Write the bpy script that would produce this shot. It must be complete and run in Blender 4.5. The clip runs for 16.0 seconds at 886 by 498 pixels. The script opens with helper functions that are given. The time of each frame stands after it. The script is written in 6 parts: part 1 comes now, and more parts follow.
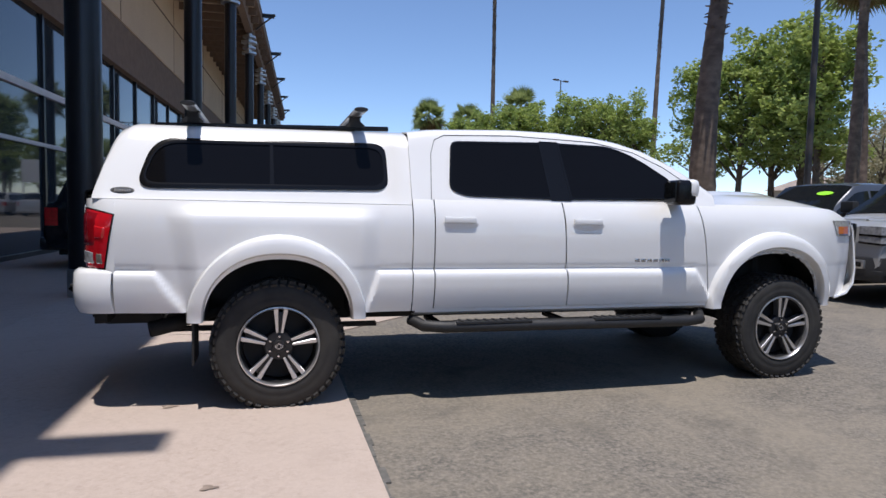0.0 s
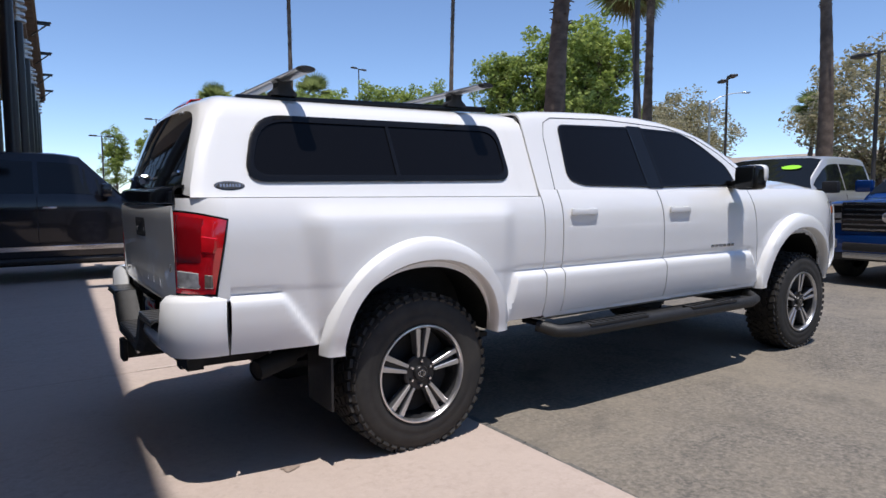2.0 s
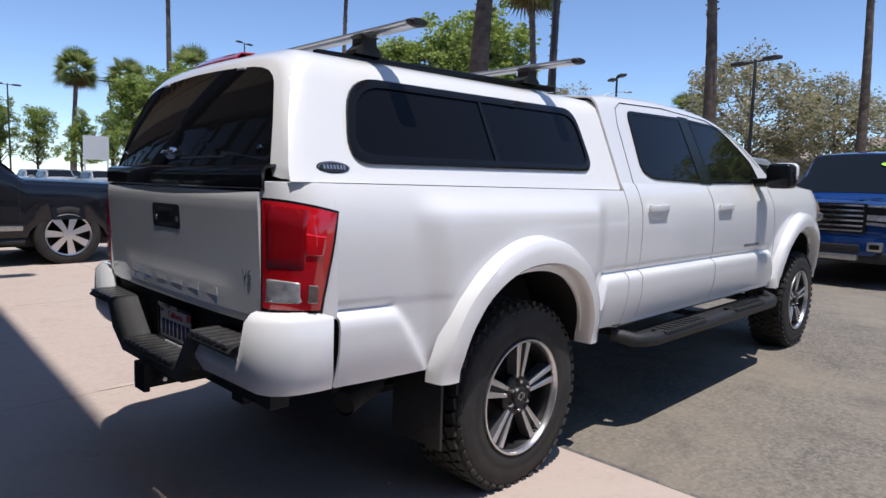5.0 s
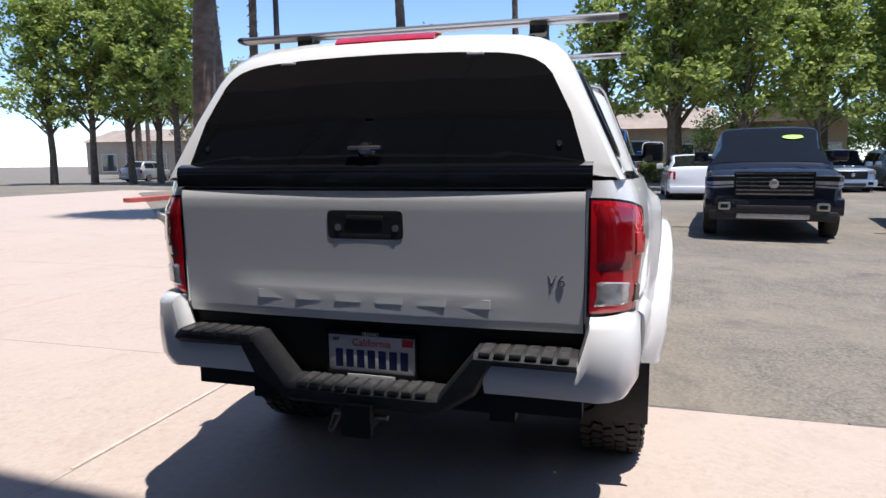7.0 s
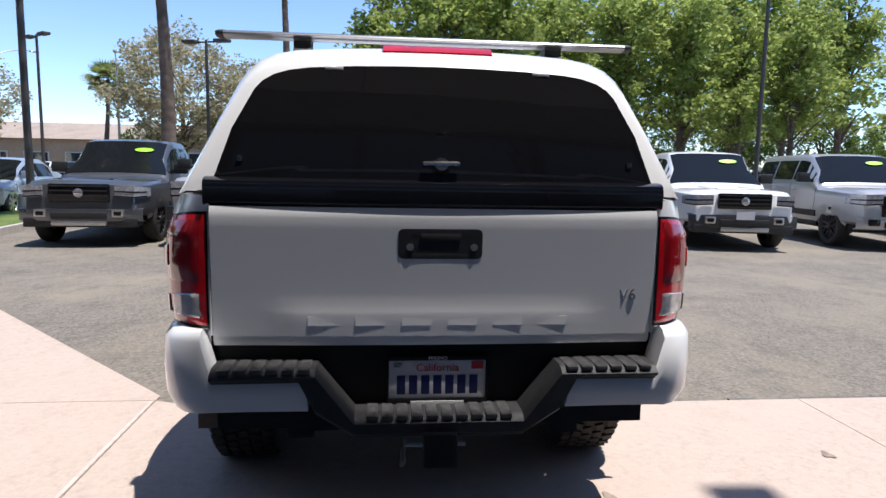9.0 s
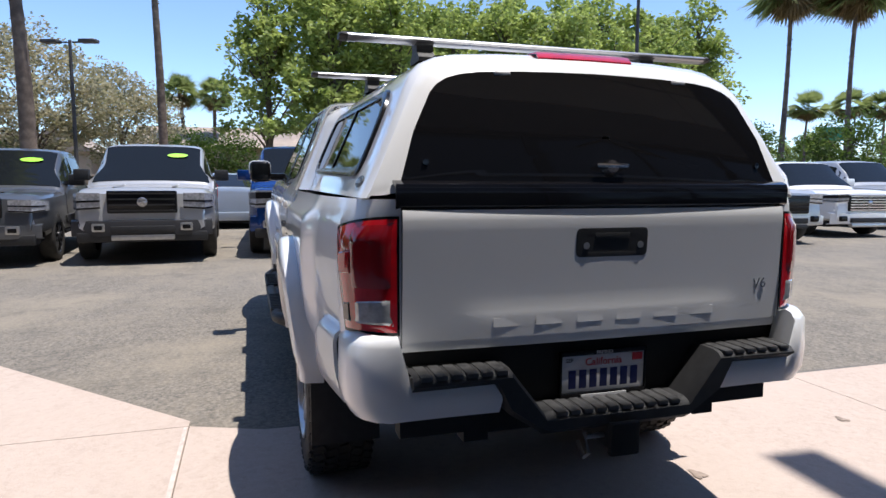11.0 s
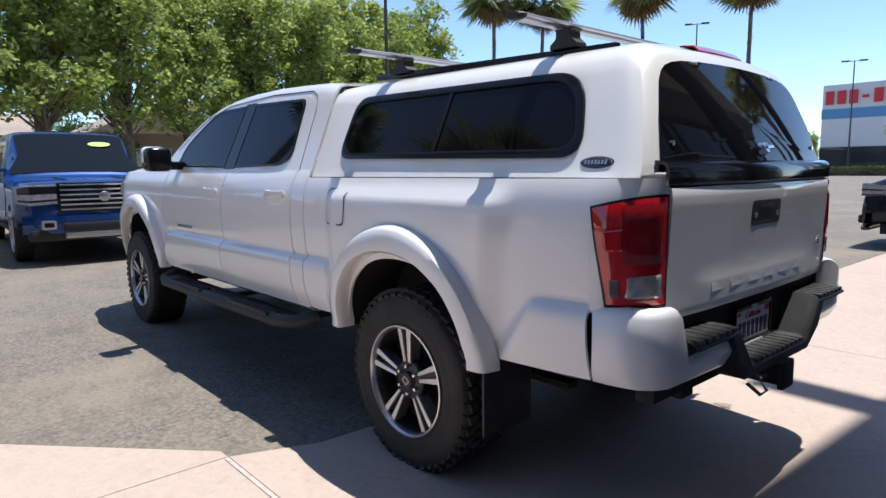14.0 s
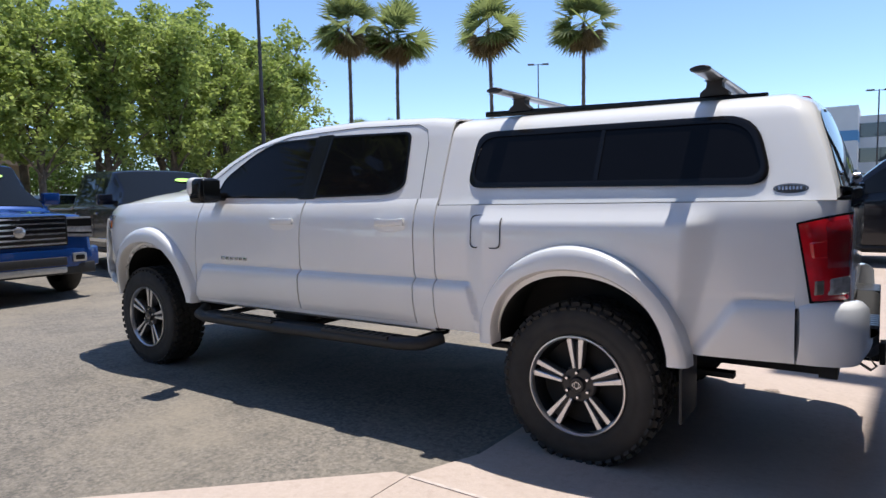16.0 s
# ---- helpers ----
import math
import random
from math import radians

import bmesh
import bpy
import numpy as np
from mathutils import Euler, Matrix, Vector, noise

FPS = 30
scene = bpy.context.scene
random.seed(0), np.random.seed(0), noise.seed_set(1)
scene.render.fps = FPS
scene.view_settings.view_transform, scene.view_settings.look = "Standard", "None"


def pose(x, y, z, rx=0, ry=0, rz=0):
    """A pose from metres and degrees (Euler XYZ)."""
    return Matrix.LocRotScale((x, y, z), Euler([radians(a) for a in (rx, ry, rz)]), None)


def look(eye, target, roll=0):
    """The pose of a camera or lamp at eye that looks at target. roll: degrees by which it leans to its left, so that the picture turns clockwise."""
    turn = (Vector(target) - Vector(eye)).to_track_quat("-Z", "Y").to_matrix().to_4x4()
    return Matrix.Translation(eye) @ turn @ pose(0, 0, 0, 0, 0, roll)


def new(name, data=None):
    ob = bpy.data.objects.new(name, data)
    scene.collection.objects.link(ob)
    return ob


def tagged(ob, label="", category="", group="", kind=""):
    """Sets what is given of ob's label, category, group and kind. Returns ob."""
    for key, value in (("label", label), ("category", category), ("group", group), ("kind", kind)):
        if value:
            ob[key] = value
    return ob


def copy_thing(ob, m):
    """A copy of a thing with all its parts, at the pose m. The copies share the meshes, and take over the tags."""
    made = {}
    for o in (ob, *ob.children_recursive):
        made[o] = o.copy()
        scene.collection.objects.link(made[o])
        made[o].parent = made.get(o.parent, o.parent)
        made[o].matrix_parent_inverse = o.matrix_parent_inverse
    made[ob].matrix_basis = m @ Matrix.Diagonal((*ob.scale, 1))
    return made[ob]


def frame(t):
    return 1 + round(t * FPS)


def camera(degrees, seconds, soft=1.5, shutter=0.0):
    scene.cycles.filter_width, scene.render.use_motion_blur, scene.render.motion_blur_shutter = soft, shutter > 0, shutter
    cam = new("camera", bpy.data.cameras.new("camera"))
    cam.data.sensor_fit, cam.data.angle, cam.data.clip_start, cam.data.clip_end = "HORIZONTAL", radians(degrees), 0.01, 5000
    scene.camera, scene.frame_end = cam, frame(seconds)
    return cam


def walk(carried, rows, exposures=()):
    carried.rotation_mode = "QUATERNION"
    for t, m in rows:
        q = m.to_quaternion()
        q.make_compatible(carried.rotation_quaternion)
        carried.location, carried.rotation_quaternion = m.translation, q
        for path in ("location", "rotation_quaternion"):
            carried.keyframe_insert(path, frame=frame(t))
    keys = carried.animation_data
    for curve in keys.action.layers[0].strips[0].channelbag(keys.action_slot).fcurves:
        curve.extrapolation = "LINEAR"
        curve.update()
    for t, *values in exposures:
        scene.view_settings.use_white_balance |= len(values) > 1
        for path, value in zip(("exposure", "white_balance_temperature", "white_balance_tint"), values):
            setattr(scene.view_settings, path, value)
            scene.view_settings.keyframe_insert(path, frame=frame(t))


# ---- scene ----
cam = camera(70.0, 16.0)
PATH = [
    (0, (-0.062, -4.632, 1.206), (0.471, -2.708, 1.073), 1.2),
    (0.5, (-0.453, -4.348, 1.203), (0.22, -2.47, 1.051), 1.2),
    (1, (-0.908, -4.058, 1.206), (-0.083, -2.244, 1.046), 0.6),
    (1.5, (-1.278, -3.716, 1.201), (-0.314, -1.972, 1.039), -0.1),
    (2, (-1.59, -3.368, 1.209), (-0.463, -1.723, 1.047), -0.3),
    (2.5, (-1.736, -3.034, 1.223), (-0.492, -1.477, 1.057), -0.5),
    (3, (-1.881, -2.812, 1.229), (-0.576, -1.307, 1.057), -0.4),
    (3.5, (-1.917, -2.677, 1.234), (-0.583, -1.199, 1.042), -0.5),
    (4, (-1.918, -2.605, 1.237), (-0.576, -1.135, 1.039), -0.2),
    (4.5, (-1.937, -2.545, 1.236), (-0.582, -1.088, 1.033), 0.4),
    (5, (-2.0, -2.389, 1.216), (-0.591, -0.985, 1.015), 1.5),
    (5.2, (-2.101, -2.288, 1.204), (-0.653, -0.922, 1.0), 1.5),
    (7.4, (-2.911, -0.417, 1.278), (-0.948, -0.137, 1.019), -0.4),
    (8, (-2.915, -0.016, 1.287), (-0.929, -0.072, 1.055), 0.1),
    (10.3, (-2.909, 0.521, 1.295), (-0.948, 0.22, 1.04), 0.8),
    (10.5, (-2.911, 0.679, 1.325), (-0.96, 0.32, 1.067), 0.5),
    (11, (-2.78, 1.072, 1.265), (-0.878, 0.492, 1.05), 0.2),
    (11.5, (-2.661, 1.512, 1.257), (-0.836, 0.724, 1.042), -0.2),
    (12, (-2.421, 1.916, 1.244), (-0.721, 0.888, 1.006), -0.5),
    (12.5, (-2.257, 2.283, 1.247), (-0.679, 1.077, 1.01), -1.4),
    (13, (-2.156, 2.412, 1.254), (-0.645, 1.127, 0.995), -1.8),
    (13.5, (-2.081, 2.419, 1.251), (-0.586, 1.116, 0.996), -1.3),
    (14, (-2.017, 2.429, 1.249), (-0.53, 1.115, 0.996), -0.7),
    (14.5, (-1.907, 2.508, 1.242), (-0.454, 1.156, 0.996), -0.6),
    (15, (-1.722, 2.857, 1.276), (-0.363, 1.409, 1.04), -1.2),
    (15.5, (-1.425, 3.16, 1.286), (-0.172, 1.617, 1.066), -1.6),
    (16, (-1.143, 3.563, 1.262), (-0.004, 1.927, 1.095), -1.3),
]
walk(cam, [(t, look(eye, target, roll)) for t, eye, target, roll in PATH],
     exposures=[(0, -0.02, 6500, 13), (5, 0.02, 6500, 13), (7.5, 0.54, 6550, 12), (10.5, 0.54, 6550, 12), (12.5, 0.51, 6550, 11), (14.5, 0.50, 6550, 11), (16, 0.38, 6550, 11)])

# ---- light ----
world = bpy.data.worlds.new("sky")
scene.world = world
world.use_nodes = True
wn = world.node_tree.nodes
sky = wn.new("ShaderNodeTexSky")
sky.sky_type = "NISHITA"
sky.sun_disc = False
sky.sun_elevation = radians(75.5)
sky.sun_rotation = radians(200)
sky.air_density, sky.dust_density, sky.ozone_density = 0.75, 0.0, 5.0
world.node_tree.links.new(sky.outputs[0], wn["Background"].inputs[0])
wn["Background"].inputs[1].default_value = 0.178

sun = new("sun", bpy.data.lights.new("sun", "SUN"))
sun.data.energy, sun.data.angle, sun.data.color = 4.35, radians(0.53), (1.0, 0.97, 0.93)
sun.matrix_world = look((-9, -24, 100), (0, 0, 0))


# ---- materials ----
def material(name, colour, rough=0.5, metal=0.0, coat=0.0, vary=0.0, scale=8.0, bump=0.0, bump_scale=60.0, spec=0.5,
             stain=None, stain_scale=0.6, per_object=0.0, emit=0.0):
    """A principled material with variation at two scales, from object coordinates in metres."""
    m = bpy.data.materials.new(name)
    m.use_nodes = True
    nt = m.node_tree
    n, l = nt.nodes, nt.links
    b = n["Principled BSDF"]
    b.inputs["Base Color"].default_value = (*colour, 1)
    b.inputs["Roughness"].default_value = rough
    b.inputs["Metallic"].default_value = metal
    b.inputs["Coat Weight"].default_value = coat
    b.inputs["Coat Roughness"].default_value = 0.03
    b.inputs["Specular IOR Level"].default_value = spec
    if emit:
        b.inputs["Emission Color"].default_value = (*colour, 1)
        b.inputs["Emission Strength"].default_value = emit
    if vary or stain or per_object:
        tc = n.new("ShaderNodeTexCoord")
        last = None
        fine = n.new("ShaderNodeTexNoise")
        fine.inputs["Scale"].default_value, fine.inputs["Detail"].default_value = scale, 6
        l.new(tc.outputs["Object"], fine.inputs["Vector"])
        ramp = n.new("ShaderNodeMapRange")
        ramp.inputs["From Min"].default_value, ramp.inputs["From Max"].default_value = 0.3, 0.7
        ramp.inputs["To Min"].default_value, ramp.inputs["To Max"].default_value = 1 - vary, 1 + vary
        l.new(fine.outputs["Fac"], ramp.inputs["Value"])
        mul = n.new("ShaderNodeMix")
        mul.data_type, mul.blend_type = "RGBA", "MULTIPLY"
        mul.inputs[0].default_value = 1
        mul.inputs[6].default_value = (*colour, 1)
        l.new(ramp.outputs["Result"], mul.inputs[7])
        last = mul.outputs[2]
        if stain:
            big = n.new("ShaderNodeTexNoise")
            big.inputs["Scale"].default_value, big.inputs["Detail"].default_value = stain_scale, 5
            big.inputs["Roughness"].default_value = 0.62
            l.new(tc.outputs["Object"], big.inputs["Vector"])
            r2 = n.new("ShaderNodeMapRange")
            r2.inputs["From Min"].default_value, r2.inputs["From Max"].default_value = 0.42, 0.68
            l.new(big.outputs["Fac"], r2.inputs["Value"])
            mx = n.new("ShaderNodeMix")
            mx.data_type = "RGBA"
            l.new(r2.outputs["Result"], mx.inputs[0])
            l.new(last, mx.inputs[6])
            mx.inputs[7].default_value = (*stain, 1)
            last = mx.outputs[2]
        if per_object:
            oi = n.new("ShaderNodeObjectInfo")
            r3 = n.new("ShaderNodeMapRange")
            r3.inputs["To Min"].default_value, r3.inputs["To Max"].default_value = 1 - per_object, 1 + per_object
            l.new(oi.outputs["Random"], r3.inputs["Value"])
            m3 = n.new("ShaderNodeMix")
            m3.data_type, m3.blend_type = "RGBA", "MULTIPLY"
            m3.inputs[0].default_value = 1
            l.new(last, m3.inputs[6])
            l.new(r3.outputs["Result"], m3.inputs[7])
            last = m3.outputs[2]
        l.new(last, b.inputs["Base Color"])
    if bump:
        tc2 = n.new("ShaderNodeTexCoord")
        nb = n.new("ShaderNodeTexNoise")
        nb.inputs["Scale"].default_value, nb.inputs["Detail"].default_value = bump_scale, 4
        bp = n.new("ShaderNodeBump")
        bp.inputs["Strength"].default_value, bp.inputs["Distance"].default_value = bump, 0.01
        l.new(tc2.outputs["Object"], nb.inputs["Vector"])
        l.new(nb.outputs["Fac"], bp.inputs["Height"])
        l.new(bp.outputs["Normal"], b.inputs["Normal"])
    return m


def leaf_material(name, dark, light, scale=0.9):
    """Leaves that vary from leaf to leaf and let some light through."""
    m = bpy.data.materials.new(name)
    m.use_nodes = True
    n, l = m.node_tree.nodes, m.node_tree.links
    b = n["Principled BSDF"]
    geo, tc = n.new("ShaderNodeNewGeometry"), n.new("ShaderNodeTexCoord")
    noise_n = n.new("ShaderNodeTexNoise")
    noise_n.inputs["Scale"].default_value = scale
    l.new(tc.outputs["Object"], noise_n.inputs["Vector"])
    add = n.new("ShaderNodeMath")
    add.operation = "MULTIPLY_ADD"
    l.new(geo.outputs["Random Per Island"], add.inputs[0])
    add.inputs[1].default_value = 0.6
    l.new(noise_n.outputs["Fac"], add.inputs[2])
    mp = n.new("ShaderNodeMapRange")
    mp.inputs["From Min"].default_value, mp.inputs["From Max"].default_value = 0.35, 1.25
    l.new(add.outputs[0], mp.inputs["Value"])
    mix = n.new("ShaderNodeMix")
    mix.data_type = "RGBA"
    mix.inputs[6].default_value, mix.inputs[7].default_value = (*dark, 1), (*light, 1)
    l.new(mp.outputs["Result"], mix.inputs[0])
    l.new(mix.outputs[2], b.inputs["Base Color"])
    b.inputs["Roughness"].default_value = 0.55
    tr = n.new("ShaderNodeBsdfTranslucent")
    l.new(mix.outputs[2], tr.inputs["Color"])
    ms = n.new("ShaderNodeMixShader")
    ms.inputs[0].default_value = 0.6
    out = n["Material Output"]
    l.new(b.outputs[0], ms.inputs[1])
    l.new(tr.outputs[0], ms.inputs[2])
    l.new(ms.outputs[0], out.inputs["Surface"])
    return m


def ground_material(name, base, speck, stain, patch, dark_spots):
    """Paving with pebble grain, large worn patches and oil stains."""
    m = bpy.data.materials.new(name)
    m.use_nodes = True
    n, l = m.node_tree.nodes, m.node_tree.links
    b = n["Principled BSDF"]
    b.inputs["Roughness"].default_value = 0.85
    b.inputs["Specular IOR Level"].default_value = 0.3
    tc = n.new("ShaderNodeNewGeometry")

    def noisy(scale, detail, lo, hi, rough=0.5):
        a = n.new("ShaderNodeTexNoise")
        a.inputs["Scale"].default_value, a.inputs["Detail"].default_value, a.inputs["Roughness"].default_value = scale, detail, rough
        l.new(tc.outputs["Position"], a.inputs["Vector"])
        r = n.new("ShaderNodeMapRange")
        r.inputs["From Min"].default_value, r.inputs["From Max"].default_value = lo, hi
        l.new(a.outputs["Fac"], r.inputs["Value"])
        return r.outputs["Result"]

    def mixed(fac, a, c, much=1.0):
        x = n.new("ShaderNodeMix")
        x.data_type = "RGBA"
        if much != 1.0:
            k = n.new("ShaderNodeMath")
            k.operation = "MULTIPLY"
            l.new(fac, k.inputs[0])
            k.inputs[1].default_value = much
            fac = k.outputs[0]
        l.new(fac, x.inputs[0])
        if isinstance(a, tuple):
            x.inputs[6].default_value = (*a, 1)
        else:
            l.new(a, x.inputs[6])
        x.inputs[7].default_value = (*c, 1)
        return x.outputs[2]

    col = mixed(noisy(38, 5, 0.42, 0.66, 0.7), base, speck)
    col = mixed(noisy(9, 6, 0.44, 0.64, 0.8), col, speck, 0.55)
    col = mixed(noisy(22, 4, 0.54, 0.66, 0.7), col, stain, 0.6)
    col = mixed(noisy(0.5, 7, 0.45, 0.66, 0.68), col, patch, 0.8)
    col = mixed(noisy(2.3, 6, 0.52, 0.75, 0.7), col, stain, 0.6)
    col = mixed(noisy(1.1, 3, 0.68, 0.76), col, dark_spots, 0.5)
    l.new(col, b.inputs["Base Color"])
    bp = n.new("ShaderNodeBump")
    bp.inputs["Strength"].default_value, bp.inputs["Distance"].default_value = 0.35, 0.003
    l.new(noisy(120, 4, 0.2, 0.8), bp.inputs["Height"])
    l.new(bp.outputs["Normal"], b.inputs["Normal"])
    return m


ASPHALT = ground_material("asphalt", (0.112, 0.103, 0.090), (0.28, 0.246, 0.202), (0.085, 0.079, 0.069), (0.27, 0.233, 0.181), (0.05, 0.047, 0.043))
CONCRETE = ground_material("concrete", (0.45, 0.365, 0.31), (0.51, 0.42, 0.36), (0.39, 0.31, 0.26), (0.50, 0.41, 0.35), (0.26, 0.205, 0.17))
PAINT_WHITE = material("white_paint", (0.86, 0.86, 0.853), 0.3, coat=1.0, vary=0.015, scale=3)
PLASTIC_BLACK = material("black_plastic", (0.018, 0.018, 0.019), 0.55, vary=0.25, scale=30, bump=0.15, bump_scale=400)
RUBBER = material("tyre_rubber", (0.022, 0.021, 0.02), 0.75, vary=0.3, scale=12, stain=(0.04, 0.036, 0.031), stain_scale=5)
GLASS_TINT = material("tinted_glass", (0.006, 0.006, 0.007), 0.03, coat=0.0, spec=0.16)
GLASS_HATCH = material("hatch_glass", (0.006, 0.006, 0.007), 0.03, spec=0.38)
GLASS_CAR = material("car_glass", (0.010, 0.012, 0.014), 0.04, spec=0.3)
TRIM_BLACK = material("gloss_black_trim", (0.008, 0.008, 0.009), 0.18, coat=0.05, spec=0.25)
UNDERBODY = material("underbody", (0.012, 0.012, 0.012), 0.8, vary=0.4, scale=9)
ALLOY = material("machined_alloy", (0.62, 0.62, 0.63), 0.28, metal=0.9, vary=0.05, scale=40)
RIM_DARK = material("charcoal_rim", (0.028, 0.028, 0.03), 0.35, metal=0.4)
CHROME = material("chrome", (0.75, 0.75, 0.76), 0.12, metal=1.0)
STEEL = material("brushed_steel", (0.5, 0.5, 0.5), 0.35, metal=0.9, vary=0.1, scale=30)
LAMP_RED = material("red_lens", (0.55, 0.007, 0.013), 0.08, coat=1.0, vary=0.25, scale=14)
LAMP_DARK_RED = material("dark_red_lens", (0.27, 0.004, 0.008), 0.08, coat=1.0)
LAMP_CLEAR = material("clear_lens", (0.46, 0.46, 0.47), 0.12, metal=0.3, coat=1.0, vary=0.35, scale=30)
LAMP_SMOKE = material("smoky_lens", (0.16, 0.13, 0.11), 0.1, coat=1.0, vary=0.3, scale=30)
LAMP_AMBER = material("amber_lens", (0.7, 0.2, 0.04), 0.15, coat=1.0)
PLATE_WHITE = material("plate_white", (0.72, 0.72, 0.74), 0.4, vary=0.03)
INK_BLUE = material("plate_blue", (0.02, 0.03, 0.16), 0.5)
INK_RED = material("plate_red", (0.6, 0.03, 0.05), 0.5)
INK_BLACK = material("black_ink", (0.01, 0.01, 0.01), 0.5)
BADGE_SILVER = material("badge_silver", (0.45, 0.45, 0.46), 0.25, metal=0.8)
BADGE_WHITE = material("badge_white", (0.7, 0.7, 0.7), 0.4)
STICKER = material("lime_sticker", (0.35, 0.85, 0.04), 0.5)
LEAF = leaf_material("leaves", (0.15, 0.21, 0.04), (0.52, 0.60, 0.18))
LEAF_PALE = leaf_material("pale_leaves", (0.20, 0.20, 0.08), (0.60, 0.53, 0.37))
PALM_LEAF = leaf_material("palm_leaves", (0.13, 0.17, 0.055), (0.34, 0.39, 0.14), 0.5)
PALM_DRY = leaf_material("dry_palm_leaves", (0.16, 0.11, 0.05), (0.36, 0.27, 0.14), 0.5)
BARK = material("bark", (0.13, 0.10, 0.075), 0.9, vary=0.35, scale=7, bump=0.6, bump_scale=25)
PALM_BARK = material("palm_bark", (0.17, 0.125, 0.095), 0.9, vary=0.35, scale=5, stain=(0.07, 0.05, 0.04), stain_scale=1.2, bump=0.6, bump_scale=14)
POLE = material("pole_paint", (0.06, 0.052, 0.048), 0.5, vary=0.1)
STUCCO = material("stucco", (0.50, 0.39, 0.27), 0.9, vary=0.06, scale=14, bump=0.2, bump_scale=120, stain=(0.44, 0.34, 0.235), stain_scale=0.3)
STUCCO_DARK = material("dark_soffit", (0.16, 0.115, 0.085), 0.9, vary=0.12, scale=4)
STUCCO_TAN = material("tan_stucco", (0.45, 0.36, 0.27), 0.9, vary=0.08, scale=3, stain=(0.38, 0.3, 0.22), stain_scale=0.2)
ROOF_TILE = material("roof_tile", (0.36, 0.29, 0.235), 0.9, vary=0.2, scale=6, stain=(0.28, 0.225, 0.19), stain_scale=0.5)
COLUMN = material("column_paint", (0.011, 0.011, 0.014), 0.3, vary=0.2, scale=3)
SHOPGLASS = material("shop_glass", (0.03, 0.04, 0.05), 0.03, spec=0.9)
MULLION = material("white_mullion", (0.6, 0.6, 0.6), 0.5, vary=0.05)
WALL_WHITE = material("white_wall", (0.66, 0.66, 0.66), 0.8, vary=0.04, scale=0.5)
SIGN_RED = material("sign_red", (0.62, 0.03, 0.04), 0.5)
SIGN_BLUE = material("sign_blue", (0.1, 0.28, 0.5), 0.5)
SIGN_GREEN = material("sign_green", (0.02, 0.2, 0.12), 0.5)
GRASS = material("grass", (0.09, 0.15, 0.025), 0.9, vary=0.4, scale=60, stain=(0.15, 0.19, 0.05), stain_scale=1.4, bump=0.8, bump_scale=200)
KERB = material("kerb", (0.48, 0.44, 0.4), 0.85, vary=0.12, scale=10)
KERB_RED = material("red_kerb", (0.45, 0.1, 0.08), 0.7, vary=0.2, scale=6)
LINE_WHITE = material("road_line", (0.55, 0.47, 0.42), 0.8, vary=0.2, scale=20)
HEDGE = leaf_material("hedge_leaves", (0.035, 0.07, 0.012), (0.11, 0.17, 0.03), 2.0)
PIANO = material("piano_black", (0.006, 0.006, 0.008), 0.07, coat=0.3, spec=0.6)
# black pads: the mottled grey stands in for sun sheen on them
PAD = material("worn_pad", (0.06, 0.06, 0.06), 0.3, vary=0.4, scale=40)
BAR = material("crossbar_alloy", (0.36, 0.36, 0.37), 0.3, metal=0.85)


# ---- mesh helpers ----
def part(name, bm, mat, parent=None, label="", smooth=40, mats=()):
    """Links a bmesh as one mesh object, under parent if there is one."""
    me = bpy.data.meshes.new(name)
    bm.to_mesh(me)
    bm.free()
    for mm in (mat, *mats):
        me.materials.append(mm)
    if smooth:
        for p in me.polygons:
            p.use_smooth = True
        me.set_sharp_from_angle(angle=radians(smooth))
    ob = new(name, me)
    if parent:
        ob.parent = parent
    if label:
        tagged(ob, label)
    return ob


def again(ob, m, parent=None):
    """Another object on the same mesh."""
    o = new(ob.name.split(".")[0], ob.data)
    o.parent = parent or ob.parent
    o.matrix_basis = m
    return o


def thing(name, label, category, group="", m=None, kind=""):
    e = new(name)
    tagged(e, label, category, group, kind)
    if m is not None:
        e.matrix_basis = m
    return e


def box(bm, x0, x1, y0, y1, z0, z1, bevel=0.0, seg=2, m=None):
    r = bmesh.ops.create_cube(bm, size=1.0)
    vs = r["verts"]
    for v in vs:
        v.co = Vector(((x0 + x1) / 2 + v.co.x * (x1 - x0), (y0 + y1) / 2 + v.co.y * (y1 - y0), (z0 + z1) / 2 + v.co.z * (z1 - z0)))
    if bevel:
        es = list({e for v in vs for e in v.link_edges})
        out = bmesh.ops.bevel(bm, geom=es, offset=bevel, segments=seg, profile=0.6, affect="EDGES")
        vs = list({v for f in out["faces"] for v in f.verts} | {v for v in vs if v.is_valid})
    if m is not None:
        bmesh.ops.transform(bm, matrix=m, verts=[v for v in vs if v.is_valid])
    return bm


def boxed(*a, **k):
    return box(bmesh.new(), *a, **k)


def grid(bm, rows, flip=False, close=False):
    """Faces between rows of points. Points that fall together are merged later."""
    vs = [[bm.verts.new(p) for p in r] for r in rows]
    for a, b in zip(vs, vs[1:]):
        n = len(a)
        for i in range(n if close else n - 1):
            j = (i + 1) % n
            q = [a[i], b[i], b[j], a[j]]
            bm.faces.new(q[::-1] if flip else q)
    return vs


def tidy(bm, d=2e-4):
    bmesh.ops.remove_doubles(bm, verts=bm.verts[:], dist=d)
    bmesh.ops.dissolve_degenerate(bm, dist=d, edges=bm.edges[:])
    return bm


INSIDE = [Vector((1.6, 0, 0.9))]


